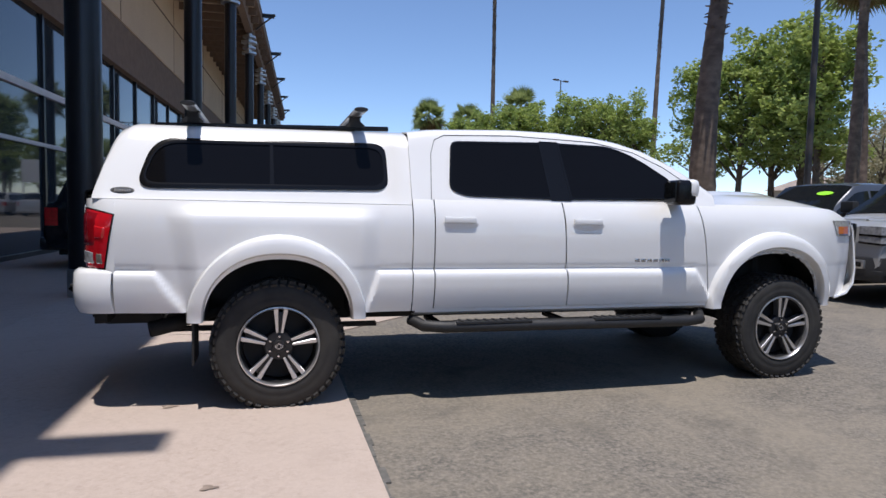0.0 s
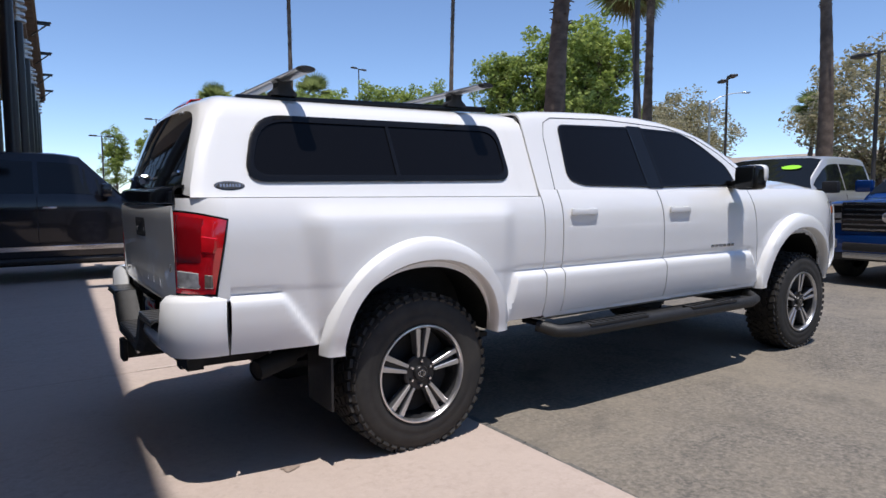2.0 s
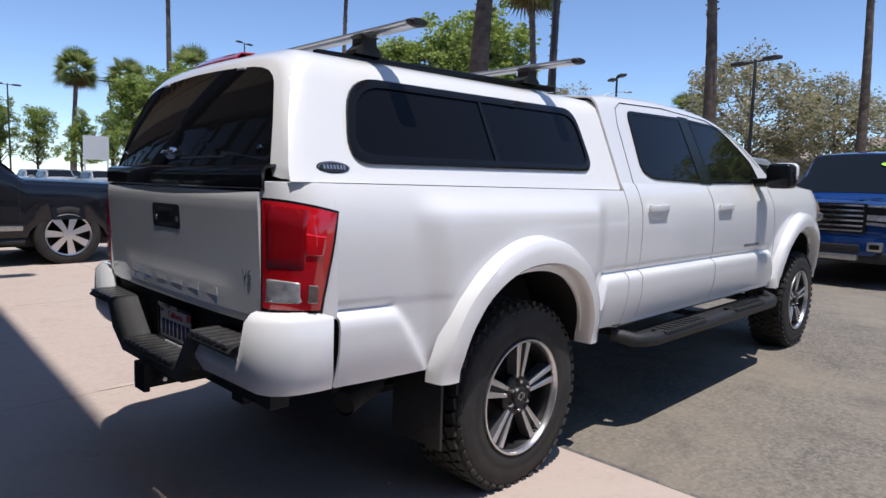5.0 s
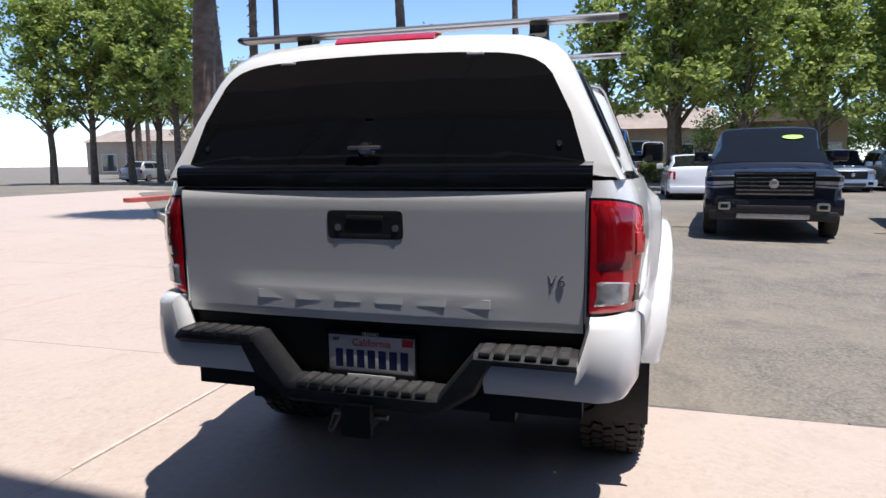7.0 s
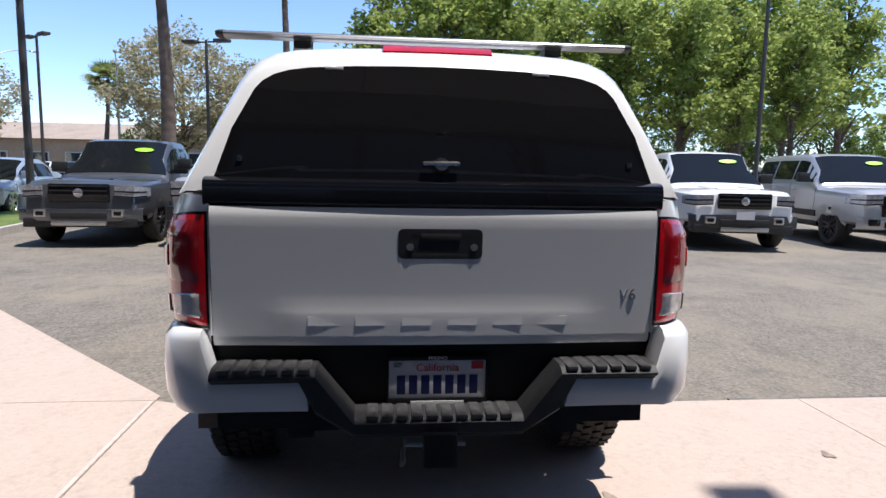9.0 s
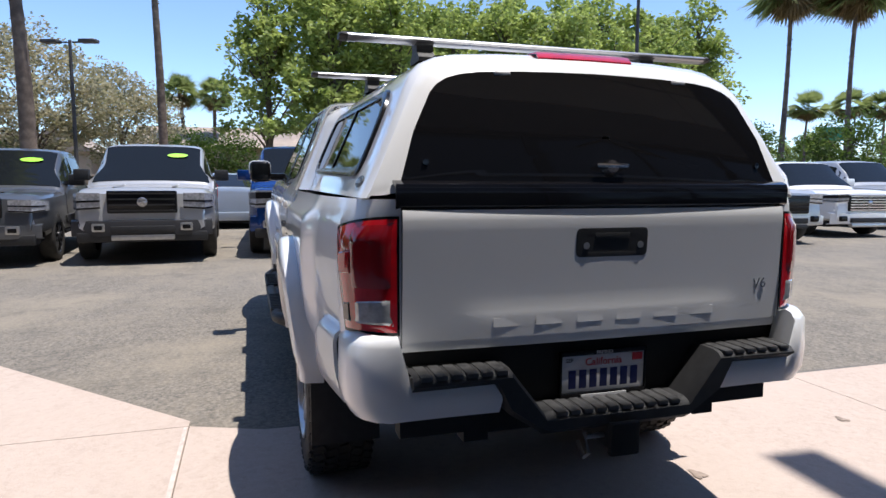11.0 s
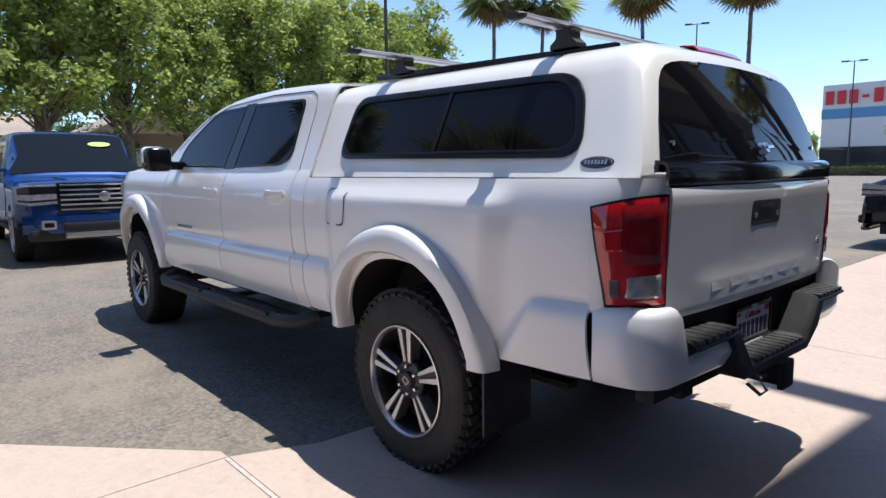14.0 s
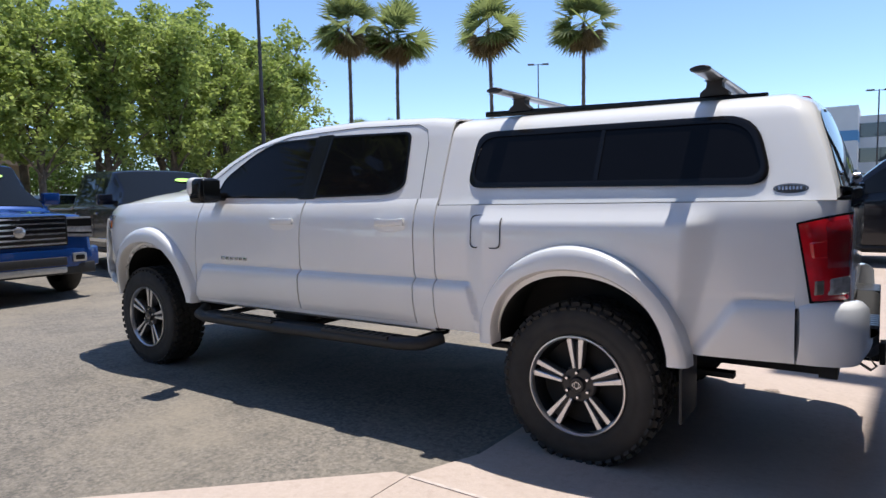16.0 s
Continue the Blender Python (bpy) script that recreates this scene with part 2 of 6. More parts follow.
def thicken(bm, t):
    """Gives an open surface an inner skin and closed edges; its outside looks away from INSIDE."""
    bm.normal_update()
    turn = sum(f.normal.dot(f.calc_center_median() - INSIDE[0]) * f.calc_area() for f in bm.faces)
    if turn < 0:
        bmesh.ops.reverse_faces(bm, faces=bm.faces[:])
    bm.normal_update()
    old, rim = bm.faces[:], [e for e in bm.edges if e.is_boundary]
    inner = {v: bm.verts.new(v.co - v.normal * t) for v in bm.verts[:]}
    for f in old:
        bm.faces.new([inner[v] for v in reversed(f.verts)])
    for e in rim:
        lp = e.link_loops[0]
        p, q = lp.vert, lp.link_loop_next.vert
        bm.faces.new((q, p, inner[p], inner[q]))


def panel(rows, flip, thick=0.012):
    bm = bmesh.new()
    grid(bm, rows, flip)
    tidy(bm)
    if thick:
        thicken(bm, thick)
        bmesh.ops.recalc_face_normals(bm, faces=bm.faces[:])
    return bm


def tube(bm, path, r, seg=8, cap=True):
    """A round tube along points. r: a radius or one for each point."""
    pts = [Vector(p) for p in path]
    rings = []
    for i, p in enumerate(pts):
        d = (pts[min(i + 1, len(pts) - 1)] - pts[max(i - 1, 0)]).normalized()
        up = Vector((0, 0, 1)) if abs(d.z) < 0.9 else Vector((1, 0, 0))
        a = d.cross(up).normalized()
        b = a.cross(d)
        rr = r[i] if isinstance(r, (list, tuple)) else r
        rings.append([p + rr * (math.cos(t) * a + math.sin(t) * b) for t in [2 * math.pi * k / seg for k in range(seg)]])
    vs = grid(bm, rings, close=True)
    if cap:
        bm.faces.new(vs[0][::-1])
        bm.faces.new(vs[-1])
    return bm


def lathe(bm, prof, seg=40, axis="y"):
    """Turns a profile of (radius, along) about an axis."""
    rows = []
    for r, a in prof:
        ring = []
        for k in range(seg):
            t = 2 * math.pi * k / seg
            c, s = r * math.cos(t), r * math.sin(t)
            ring.append((c, a, s) if axis == "y" else (c, s, a))
        rows.append(ring)
    return grid(bm, rows, close=True)


def flat(bm, pts, flip=False):
    f = bm.faces.new([bm.verts.new(p) for p in (pts[::-1] if flip else pts)])
    return f


def rounded(poly, r, n=5):
    """A polygon of (x, z) with rounded corners."""
    out = []
    for i, p in enumerate(poly):
        p, a, b = Vector(p), Vector(poly[i - 1]), Vector(poly[(i + 1) % len(poly)])
        rr = r[i] if isinstance(r, (list, tuple)) else r
        d0 = p + (a - p).normalized() * min(rr, (a - p).length * 0.49)
        d1 = p + (b - p).normalized() * min(rr, (b - p).length * 0.49)
        for k in range(n + 1):
            t = k / n
            out.append(tuple((1 - t) ** 2 * d0 + 2 * t * (1 - t) * p + t * t * d1))
    return out


def ss(v, a, b):
    t = min(1, max(0, (v - a) / (b - a)))
    return t * t * (3 - 2 * t)


def text_mesh(body, size, depth, mat, name, parent, m):
    """Letters as a mesh, in Blender's own font."""
    cu = bpy.data.curves.new(name, "FONT")
    cu.body, cu.size, cu.extrude, cu.align_x, cu.align_y = body, size, depth, "CENTER", "CENTER"
    tmp = new("letters_tmp", cu)
    me = bpy.data.meshes.new_from_object(tmp.evaluated_get(bpy.context.evaluated_depsgraph_get()))
    bpy.data.objects.remove(tmp)
    me.materials.clear()
    me.materials.append(mat)
    ob = new(name, me)
    ob.parent = parent
    ob.matrix_basis = m
    return ob


# ---- the white pickup: its measures ----
# x runs from tail to nose, 0 at the rear axle; y to its left; z up.
ZK = [0.52, 0.56, 0.60, 0.63, 0.66, 0.69, 0.72, 0.75, 0.77, 0.785, 0.798, 0.808, 0.816, 0.824, 0.834, 0.846, 0.86, 0.9, 0.95, 1.0, 1.05, 1.08, 1.11, 1.14, 1.17, 1.21, 1.25]
HUB = 0.373
REAR_ARCH, FRONT_ARCH = (0.002, 0.418, 0.50, 0.387), (3.475, 0.445, 0.50, 0.43)


def arch_z(x, a):
    xc, w, z0, h = a
    u = abs(x - xc) / w
    return z0 + h * (1 - u ** 2.2) ** 0.4545 if u < 1 else 0.0


def body_y(x, z):
    """Half the width of the painted body."""
    plain = float(np.interp(z, [0.50, 0.62, 0.75, 0.824, 0.85, 0.92, 1.02, 1.12, 1.19, 1.25, 1.30],
                            [0.805, 0.835, 0.852, 0.858, 0.863, 0.867, 0.871, 0.864, 0.845, 0.812, 0.775]))
    ledge = float(np.interp(z, [0.50, 0.56, 0.62, 0.70, 0.775, 0.798, 0.808, 0.816, 0.824, 0.85, 0.92],
                            [0.815, 0.845, 0.868, 0.884, 0.887, 0.880, 0.868, 0.855, 0.850, 0.863, 0.867]))
    # the lower ledge runs out towards each wheel arch along a slanted end
    drop = max(0.0, 0.82 - z)
    k = max(1 - ss(x, -0.70 + 0.69 * drop, -0.65 + 0.69 * drop), ss(x, 0.57 - 0.3 * drop, 0.60 - 0.3 * drop)) * (1 - ss(x, 2.79 + 0.65 * drop, 2.82 + 0.65 * drop))
    y = plain + (ledge - plain) * k if z < 0.92 else plain
    if x > 3.8:
        y -= 0.20 * ((x - 3.8) / 0.6) ** 2
    if x < -0.45:
        y -= 0.056 * min(1, (-0.45 - x) / 0.5) ** 1.5
    if x < 0.8:
        y += 0.034 * ss(z, 1.165, 1.13) * ss(x, -0.62 + (1.13 - z) * 0.2, -0.46 + (1.13 - z) * 0.1) * ss(x, 0.60, 0.46)
    return y


def side_panel(name, s, x0, x1, ztop, low, n, parent, label="", thick=0.012):
    """A painted side panel between two edges x0(z) and x1(z)."""
    rows = []
    for i in range(n + 1):
        f = i / n
        row = []
        for z in ZK:
            x = x0(z) * (1 - f) + x1(z) * f
            zz = max(low(x), min(z, ztop(x)))
            row.append((x, s * body_y(x, zz), zz))
        zt = ztop(row[-1][0])
        row.append((row[-1][0], s * body_y(row[-1][0], zt), zt))
        rows.append(row)
    return part(name, panel(rows, s > 0, thick), PAINT_WHITE, parent, label)


def fender_flare(s, a, w, h, parent):
    """The bulged lip round a wheel arch."""
    xc, ai, z0, hi = a
    prof = [(-0.04, -0.02), (-0.03, 0.03), (0.0, 0.052), (0.08, 0.064), (0.5, 0.062), (0.84, 0.052), (0.93, 0.040), (1.0, 0.008), (1.05, -0.02)]
    rows = []
    for i in range(45):
        t = math.pi * i / 44
        c, sn = math.cos(t), math.sin(t)
        row = []
        for k, dy in prof:
            aw, ah = ai + (w - ai) * k, hi + (h - hi) * k
            e = 0.91 + 0.11 * k
            x = xc - aw * math.copysign(abs(c) ** e, c)
            z = z0 + 0.03 + ah * abs(sn) ** e
            row.append((x, s * (body_y(x if xc > 1 else min(0.44, max(-0.42, x)), max(z, 0.56)) + dy), z))
        rows.append(row)
    flare = part("fender_flare", panel(rows, s > 0, 0.006), PAINT_WHITE, parent)
    rows = []
    for i in range(33):
        t = math.pi * i / 32
        c, sn = math.cos(t), math.sin(t)
        x = xc - (ai + 0.004) * math.copysign(abs(c) ** 0.91, c)
        z = z0 + 0.03 + (hi + 0.004) * abs(sn) ** 0.91
        rows.append([(x, s * y, z) for y in (0.50, 0.70, body_y(x, max(z, 0.56)) - 0.012, body_y(x, max(z, 0.56)) + 0.034)])
    part("arch_liner", panel(rows, False, 0.004), UNDERBODY, parent, "black wheel arch liner")
    return flare


def make_wheel(parent_name, parent, m, s):
    """An alloy wheel with five double spokes and an all-terrain tyre. Its outer face looks along -y before s turns it."""
    bm = bmesh.new()
    lathe(bm, [(0.232, -0.135), (0.236, -0.128), (0.228, -0.118), (0.218, -0.108), (0.212, -0.06), (0.205, 0.0), (0.22, 0.10), (0.232, 0.11)], 56)
    rim = part("wheel", bm, RIM_DARK, parent, "charcoal alloy wheel with five machined double spokes")
    rim.matrix_basis = m
    bm = bmesh.new()
    lathe(bm, [(0.228, 0.11), (0.25, 0.125), (0.31, 0.133), (0.352, 0.125), (0.372, 0.105), (0.376, 0.06), (0.377, 0), (0.376, -0.06), (0.372, -0.105),
               (0.36, -0.122), (0.345, -0.128), (0.34, -0.1315), (0.30, -0.136), (0.285, -0.1335), (0.28, -0.136), (0.25, -0.133), (0.236, -0.126), (0.228, -0.118)], 72)
    part("tyre", bm, RUBBER, rim, "black all-terrain tyre with chunky tread")
    bm = bmesh.new()
    lathe(bm, [(0.236, -0.127), (0.2345, -0.137), (0.228, -0.138), (0.2215, -0.130), (0.2195, -0.112)], 64)
    part("rim_lip", bm, ALLOY, rim, "machined silver rim lip")
    rng = random.Random(4)
    bm = bmesh.new()
    for k in range(46):
        t0 = 2 * math.pi * k / 46
        for row_y, wid, sh in ((-0.093, 0.040, 0.0), (-0.042, 0.036, 0.5), (0.008, 0.036, 0.15), (0.055, 0.036, 0.65), (0.1, 0.036, 0.2)):
            t = t0 + sh * 2 * math.pi / 46
            mm = Matrix.Rotation(t, 4, "Y") @ Matrix.Translation((0, row_y, 0.379)) @ Matrix.Rotation(radians(18 if row_y < 0.02 else -18), 4, "Z")
            box(bm, -0.0185, 0.0185, -wid / 2, wid / 2, -0.008, 0.0075 + rng.random() * 0.001, m=mm)
        mm = Matrix.Rotation(t0, 4, "Y") @ Matrix.Translation((0, -0.122, 0.358)) @ Matrix.Rotation(radians(38), 4, "X")
        if k % 2:
            box(bm, -0.016, 0.016, -0.006, 0.008, -0.022, 0.012, m=mm)
        else:
            box(bm, -0.014, 0.014, -0.006, 0.006, -0.012, 0.012, m=mm)
    tagged(part("tread", bm, RUBBER, rim, "chunky tread blocks", smooth=0), kind="stuff")
    bm = bmesh.new()
    lathe(bm, [(0.001, -0.03), (0.205, -0.03), (0.205, 0.02), (0.001, 0.02)], 40)
    part("brake_disc", bm, UNDERBODY, rim)
    # one spoke: two machined bars that open towards the rim, with a dark pocket between
    spoke = pocket = None
    for k in range(5):
        turn = Matrix.Rotation(2 * math.pi * k / 5, 4, "Y")
        if spoke is None:
            bm = bmesh.new()
            for e in (-1, 1):
                pts = [(0.006 * e, 0.078), (0.021 * e, 0.074), (0.043 * e, 0.215), (0.015 * e, 0.219)]
                front = [(x, -0.112 - 0.010 * (z - 0.06) / 0.15, z) for x, z in pts]
                back = [(x * 0.9, -0.06, z) for x, z in pts]
                vf, vb = [bm.verts.new(p) for p in front], [bm.verts.new(p) for p in back]
                bm.faces.new(vf)
                for i in range(4):
                    bm.faces.new((vf[i], vb[i], vb[(i + 1) % 4], vf[(i + 1) % 4]))
            bmesh.ops.recalc_face_normals(bm, faces=bm.faces[:])
            bmesh.ops.bevel(bm, geom=bm.edges[:], offset=0.003, segments=1, affect="EDGES")
            spoke = part("spoke", bm, ALLOY, rim, "machined silver spoke pair", smooth=20)
            spoke.matrix_basis = turn
            bm = boxed(-0.017, 0.017, -0.100, -0.06, 0.05, 0.2, bevel=0.006)
            pocket = part("spoke_web", bm, RIM_DARK, rim)
            pocket.matrix_basis = turn
        else:
            again(spoke, turn)
            again(pocket, turn)
    bm = bmesh.new()
    lathe(bm, [(0.0, -0.122), (0.032, -0.121), (0.036, -0.116), (0.038, -0.105), (0.078, -0.102), (0.085, -0.095), (0.088, -0.05)], 36)
    part("hub", bm, RIM_DARK, rim)
    bm = bmesh.new()
    for rr, ww in ((0.021, 0.013), (0.011, 0.017)):
        ring = [[((rr + d) * math.cos(t), -0.1235, (ww + d) * math.sin(t)) for t in [2 * math.pi * q / 20 for q in range(20)]] for d in (-0.0018, 0.0018)]
        grid(bm, ring, close=True)
    part("cap_emblem", bm, BADGE_SILVER, rim)
    nut = None
    for k in range(6):
        t = 2 * math.pi * (k + 0.5) / 6
        mm = Matrix.Translation((0.058 * math.cos(t), -0.108, 0.058 * math.sin(t)))
        if nut is None:
            bm = bmesh.new()
            lathe(bm, [(0.0, -0.014), (0.007, -0.013), (0.010, -0.006), (0.0105, 0.006)], 6)
            nut = part("lug_nut", bm, CHROME, rim)
            nut.matrix_basis = mm
        else:
            again(nut, mm)
    return rim


def copy_part(ob, m, parent):
    """A part with its sub-parts again, on the same meshes."""
    o = new(ob.name.split(".")[0], ob.data)
    o.parent, o.matrix_basis = parent, m
    if "label" in ob:
        tagged(o, ob["label"])
    for c in ob.children:
        k = new(c.name.split(".")[0], c.data)
        k.parent, k.matrix_basis = o, c.matrix_basis.copy()
        for key in ("label", "kind"):
            if key in c:
                k[key] = c[key]
    return o


def roof_z(x):
    """The cab's roof edge, windscreen pillar included."""
    return float(np.interp(x, [0.80, 0.95, 1.2, 1.5, 1.85, 2.1, 2.3, 2.5, 2.7, 2.86, 3.0], [1.685, 1.708, 1.722, 1.735, 1.733, 1.715, 1.685, 1.63, 1.54, 1.445, 1.345]))


def cab_y(z):
    return 0.812 - 0.40 * (z - 1.25)


def canopy_section(x):
    """Half of the canopy's cross-section, from its foot to the roof's middle."""
    k = 0.965 + 0.06 * (x + 0.9) / 1.67
    pts = [(0.772, 1.215), (0.758, 1.24), (0.748, 1.262), (0.679, 1.415), (0.614, 1.56), (0.59, 1.605), (0.555, 1.643), (0.505, 1.668), (0.44, 1.682), (0.30, 1.693), (0.15, 1.698), (0, 1.70)]
    return [(y, 1.215 + (z - 1.215) * k) for y, z in pts]


def canopy_side_y(x, z):
    k = 0.965 + 0.06 * (x + 0.9) / 1.67
    return 0.748 - 0.45 * ((z - 1.215) / k + 1.215 - 1.262)


def canopy_rear_x(z):
    return -1.0 + 0.165 * max(0, (z - 1.215) / 0.48) ** 1.35


def pane(name, poly, yf, s, off, mat, parent, label="", thick=0.006):
    """A flat pane or frame on a leaning side. poly: (x, z)."""
    bm = bmesh.new()
    pts = [(x, s * (yf(x, z) + off), z) for x, z in poly]
    flat(bm, pts, s > 0)
    thicken(bm, thick)
    bmesh.ops.recalc_face_normals(bm, faces=bm.faces[:])
    return part(name, bm, mat, parent, label, smooth=0)


def frame_ring(name, outer, inner, yf, s, off, mat, parent, label="", proud=0.008):
    """A raised ring between two outlines with the same number of points."""
    bm = bmesh.new()
    rows = []
    mid = [((a[0] * 0.6 + b[0] * 0.4), (a[1] * 0.6 + b[1] * 0.4)) for a, b in zip(outer, inner)]
    for poly, o in ((outer, off - 0.004), (outer, off + proud * 0.6), (mid, off + proud), (inner, off + proud * 0.8), (inner, off - 0.004)):
        rows.append([(x, s * (yf(x, z) + o), z) for x, z in poly])
    grid(bm, rows, s < 0, close=True)
    bmesh.ops.recalc_face_normals(bm, faces=bm.faces[:])
    return part(name, bm, mat, parent, label)


def shrink(poly, d):
    cx = sum(p[0] for p in poly) / len(poly)
    cz = sum(p[1] for p in poly) / len(poly)
    hx = max(abs(p[0] - cx) for p in poly)
    hz = max(abs(p[1] - cz) for p in poly)
    return [(cx + (x - cx) * (1 - d / hx), cz + (z - cz) * (1 - d / hz)) for x, z in poly]


def corner_plan(t, out=0.0, z=1.0):
    """The bed's rear corner from the side (t = 0) to the tailgate (t = 1), in plan."""
    side = body_y(-0.877, max(z, 0.86))
    p0, p1, p2 = Vector((-0.875, side)), Vector((-1.008, side - 0.022)), Vector((-1.048, 0.668))
    p = (1 - t) ** 2 * p0 + 2 * t * (1 - t) * p1 + t * t * p2
    d = 2 * (1 - t) * (p1 - p0) + 2 * t * (p2 - p1)
    n = Vector((d.y, -d.x)).normalized() * -1
    n = Vector((-abs(n.x), abs(n.y)))
    return p + n * out


def white_pickup():
    truck = thing("pickup_truck", "clean white crew-cab pickup with white bed canopy and black crossbars", "pickup truck")
    const = lambda v: (lambda q: v)
    for s in (-1, 1):
        # bed side, cab corner, doors, front wing
        low = lambda x: max(0.56 + (0.02 if x < -0.5 else 0), arch_z(x, REAR_ARCH))
        side_panel("bed_side", s, const(-0.878), const(0.788), const(1.212), low, 130, truck)
        side_panel("cab_corner", s, const(0.795), const(0.926), const(1.262), const(0.56), 6, truck)
        rear_door = side_panel("rear_door", s, const(0.934), lambda z: 1.797 + 0.055 * (1.25 - z), const(1.262), const(0.575), 10, truck)
        front_door = side_panel("front_door", s, lambda z: 1.806 + 0.055 * (1.25 - z), lambda z: 2.835 + 0.17 * (1.25 - z), const(1.262), const(0.575), 64, truck)
        low_f = lambda x: max(0.565 if x < 3.2 else 0.58, arch_z(x, FRONT_ARCH))
        top_f = lambda x: 1.262 - 0.02 * ss(x, 3.6, 4.25) - 0.10 * ss(x, 4.0, 4.36)
        side_panel("front_wing", s, lambda z: 2.844 + 0.17 * (1.25 - z), const(4.30), top_f, low_f, 84, truck)
        rows = [[(x, s * (0.842 - d), z) for d, z in ((0.0, 0.572), (0.002, 0.55), (0.03, 0.53), (0.1, 0.525))] for x in (0.815, 1.5, 2.2, 2.93)]
        part("sill", panel(rows, s < 0, 0.006), PAINT_WHITE, truck)
        fender_flare(s, REAR_ARCH, 0.507, 0.498, truck)
        fender_flare(s, FRONT_ARCH, 0.545, 0.545, truck)

        # door handles in shallow cups
        for door, hx in ((rear_door, 1.095), (front_door, 1.975)):
            bm = bmesh.new()
            y = body_y(1.5, 1.115)
            ring = [[(hx + 0.118 * k * math.cos(t), s * (y + d), 1.105 + 0.038 * k * math.sin(t)) for t in [2 * math.pi * q / 24 for q in range(24)]]
                    for k, d in ((1.0, 0.003), (0.92, 0.0045), (0.55, 0.0042), (0.02, 0.0042))]
            grid(bm, ring, s > 0, close=True)
            cup = part("handle_cup", bm, PAINT_WHITE, door)
            lo, hi = (0.008, 0.021) if s > 0 else (-0.021, -0.008)
            bm = boxed(hx - 0.10, hx + 0.09, s * y + lo, s * y + hi, 1.108, 1.142, bevel=0.006)
            for ha, hb in ((hx - 0.108, hx - 0.066), (hx + 0.058, hx + 0.098)):
                box(bm, ha, hb, min(s * y, s * (y + 0.019)), max(s * y, s * (y + 0.019)), 1.106, 1.146, bevel=0.008)
            part("door_handle", bm, PAINT_WHITE, door)
        # model lettering on the front door, as plain bars
        for k in range(6):
            bx = 2.33 + k * 0.047
            bm = boxed(bx, bx + 0.036, s * 0.866 - 0.003, s * 0.866 + 0.003, 0.862, 0.882, bevel=0.002)
            part("badge_bar", bm, BADGE_SILVER, front_door)

        # cab side above the belt, with glass
        rows = []
        for i in range(45):
            x = 0.793 + 2.197 * i / 44
            zt = roof_z(x)
            row = [(x, s * cab_y(z), z) for z in np.linspace(1.25, max(1.26, zt - 0.055), 8)]
            row += [(x, s * (cab_y(zt - 0.055) - dy), zt - dz) for dy, dz in ((0.014, 0.032), (0.034, 0.014), (0.065, 0.003), (0.09, 0.0))]
            rows.append(row)
        part("cab_side", panel(rows, s > 0, 0.01), PAINT_WHITE, truck)
        cy = lambda x, z: cab_y(z)
        wr = rounded([(1.035, 1.315), (1.14, 1.275), (1.735, 1.268), (1.70, 1.652), (1.07, 1.632)], [0.05, 0.06, 0.012, 0.012, 0.05])
        wf = rounded([(1.865, 1.268), (2.72, 1.285), (2.665, 1.42), (2.42, 1.575), (2.22, 1.648), (1.82, 1.653)], [0.012, 0.03, 0.05, 0.2, 0.09, 0.012])
        pil = rounded([(1.725, 1.262), (1.875, 1.262), (1.83, 1.66), (1.69, 1.66)], 0.01)
        pane("pillar_trim", pil, cy, s, 0.006, TRIM_BLACK, truck)
        for nm, w in (("rear_window", wr), ("front_window", wf)):
            frame_ring("window_seal", w, shrink(w, 0.016), cy, s, 0.004, TRIM_BLACK, truck, proud=0.005)
            pane(nm, shrink(w, 0.012), cy, s, 0.005, GLASS_TINT, truck, "dark tinted side window")
        # thin edge of each door frame above the belt
        for pts in ([(0.915, 1.25), (0.935, 1.55), (0.965, 1.635), (1.03, 1.668), (1.5, 1.688), (2.1, 1.672), (2.4, 1.612), (2.62, 1.515), (2.8, 1.40)],):
            bm = bmesh.new()
            tube(bm, [(x, s * (cab_y(z) + 0.0005), z) for x, z in pts], 0.0022, 5)
            part("door_gap", bm, UNDERBODY, truck)

        # mirror
        bm = bmesh.new()
        box(bm, 2.50, 2.655, 0.905, 1.065, 1.25, 1.415, bevel=0.04, seg=3)
        box(bm, 2.60, 2.70, 0.77, 0.93, 1.26, 1.32, bevel=0.02)
        if s < 0:
            bmesh.ops.scale(bm, vec=(1, -1, 1), verts=bm.verts[:])
            bmesh.ops.reverse_faces(bm, faces=bm.faces[:])
        mirror = part("side_mirror", bm, TRIM_BLACK, truck, "side mirror with white cap and black base")
        bm = bmesh.new()
        box(bm, 2.585, 2.672, min(s * 0.9, s * 1.072), max(s * 0.9, s * 1.072), 1.295, 1.422, bevel=0.045, seg=3)
        part("mirror_cap", bm, PAINT_WHITE, mirror)
        bm = boxed(2.492, 2.502, min(s * 0.925, s * 1.05), max(s * 0.925, s * 1.05), 1.265, 1.40, bevel=0.004)
        part("mirror_glass", bm, GLASS_CAR, mirror)

        # running board: a bent bar with step pads on brackets
        bm = bmesh.new()
        tube(bm, [(0.80, s * 0.80, 0.50), (0.86, s * 0.90, 0.475), (0.98, s * 0.935, 0.47), (1.85, s * 0.94, 0.465), (2.72, s * 0.935, 0.46), (2.84, s * 0.90, 0.465), (2.9, s * 0.80, 0.49)], 0.036, 12)
        board = part("running_board", bm, PLASTIC_BLACK, truck, "black tubular side step")
        # added plate: blocks sun between bar and body, so the shadow below is solid
        bm = boxed(0.90, 2.80, min(s * 0.80, s * 0.93), max(s * 0.80, s * 0.93), 0.472, 0.486, bevel=0.004)
        part("board_plate", bm, PLASTIC_BLACK, board)
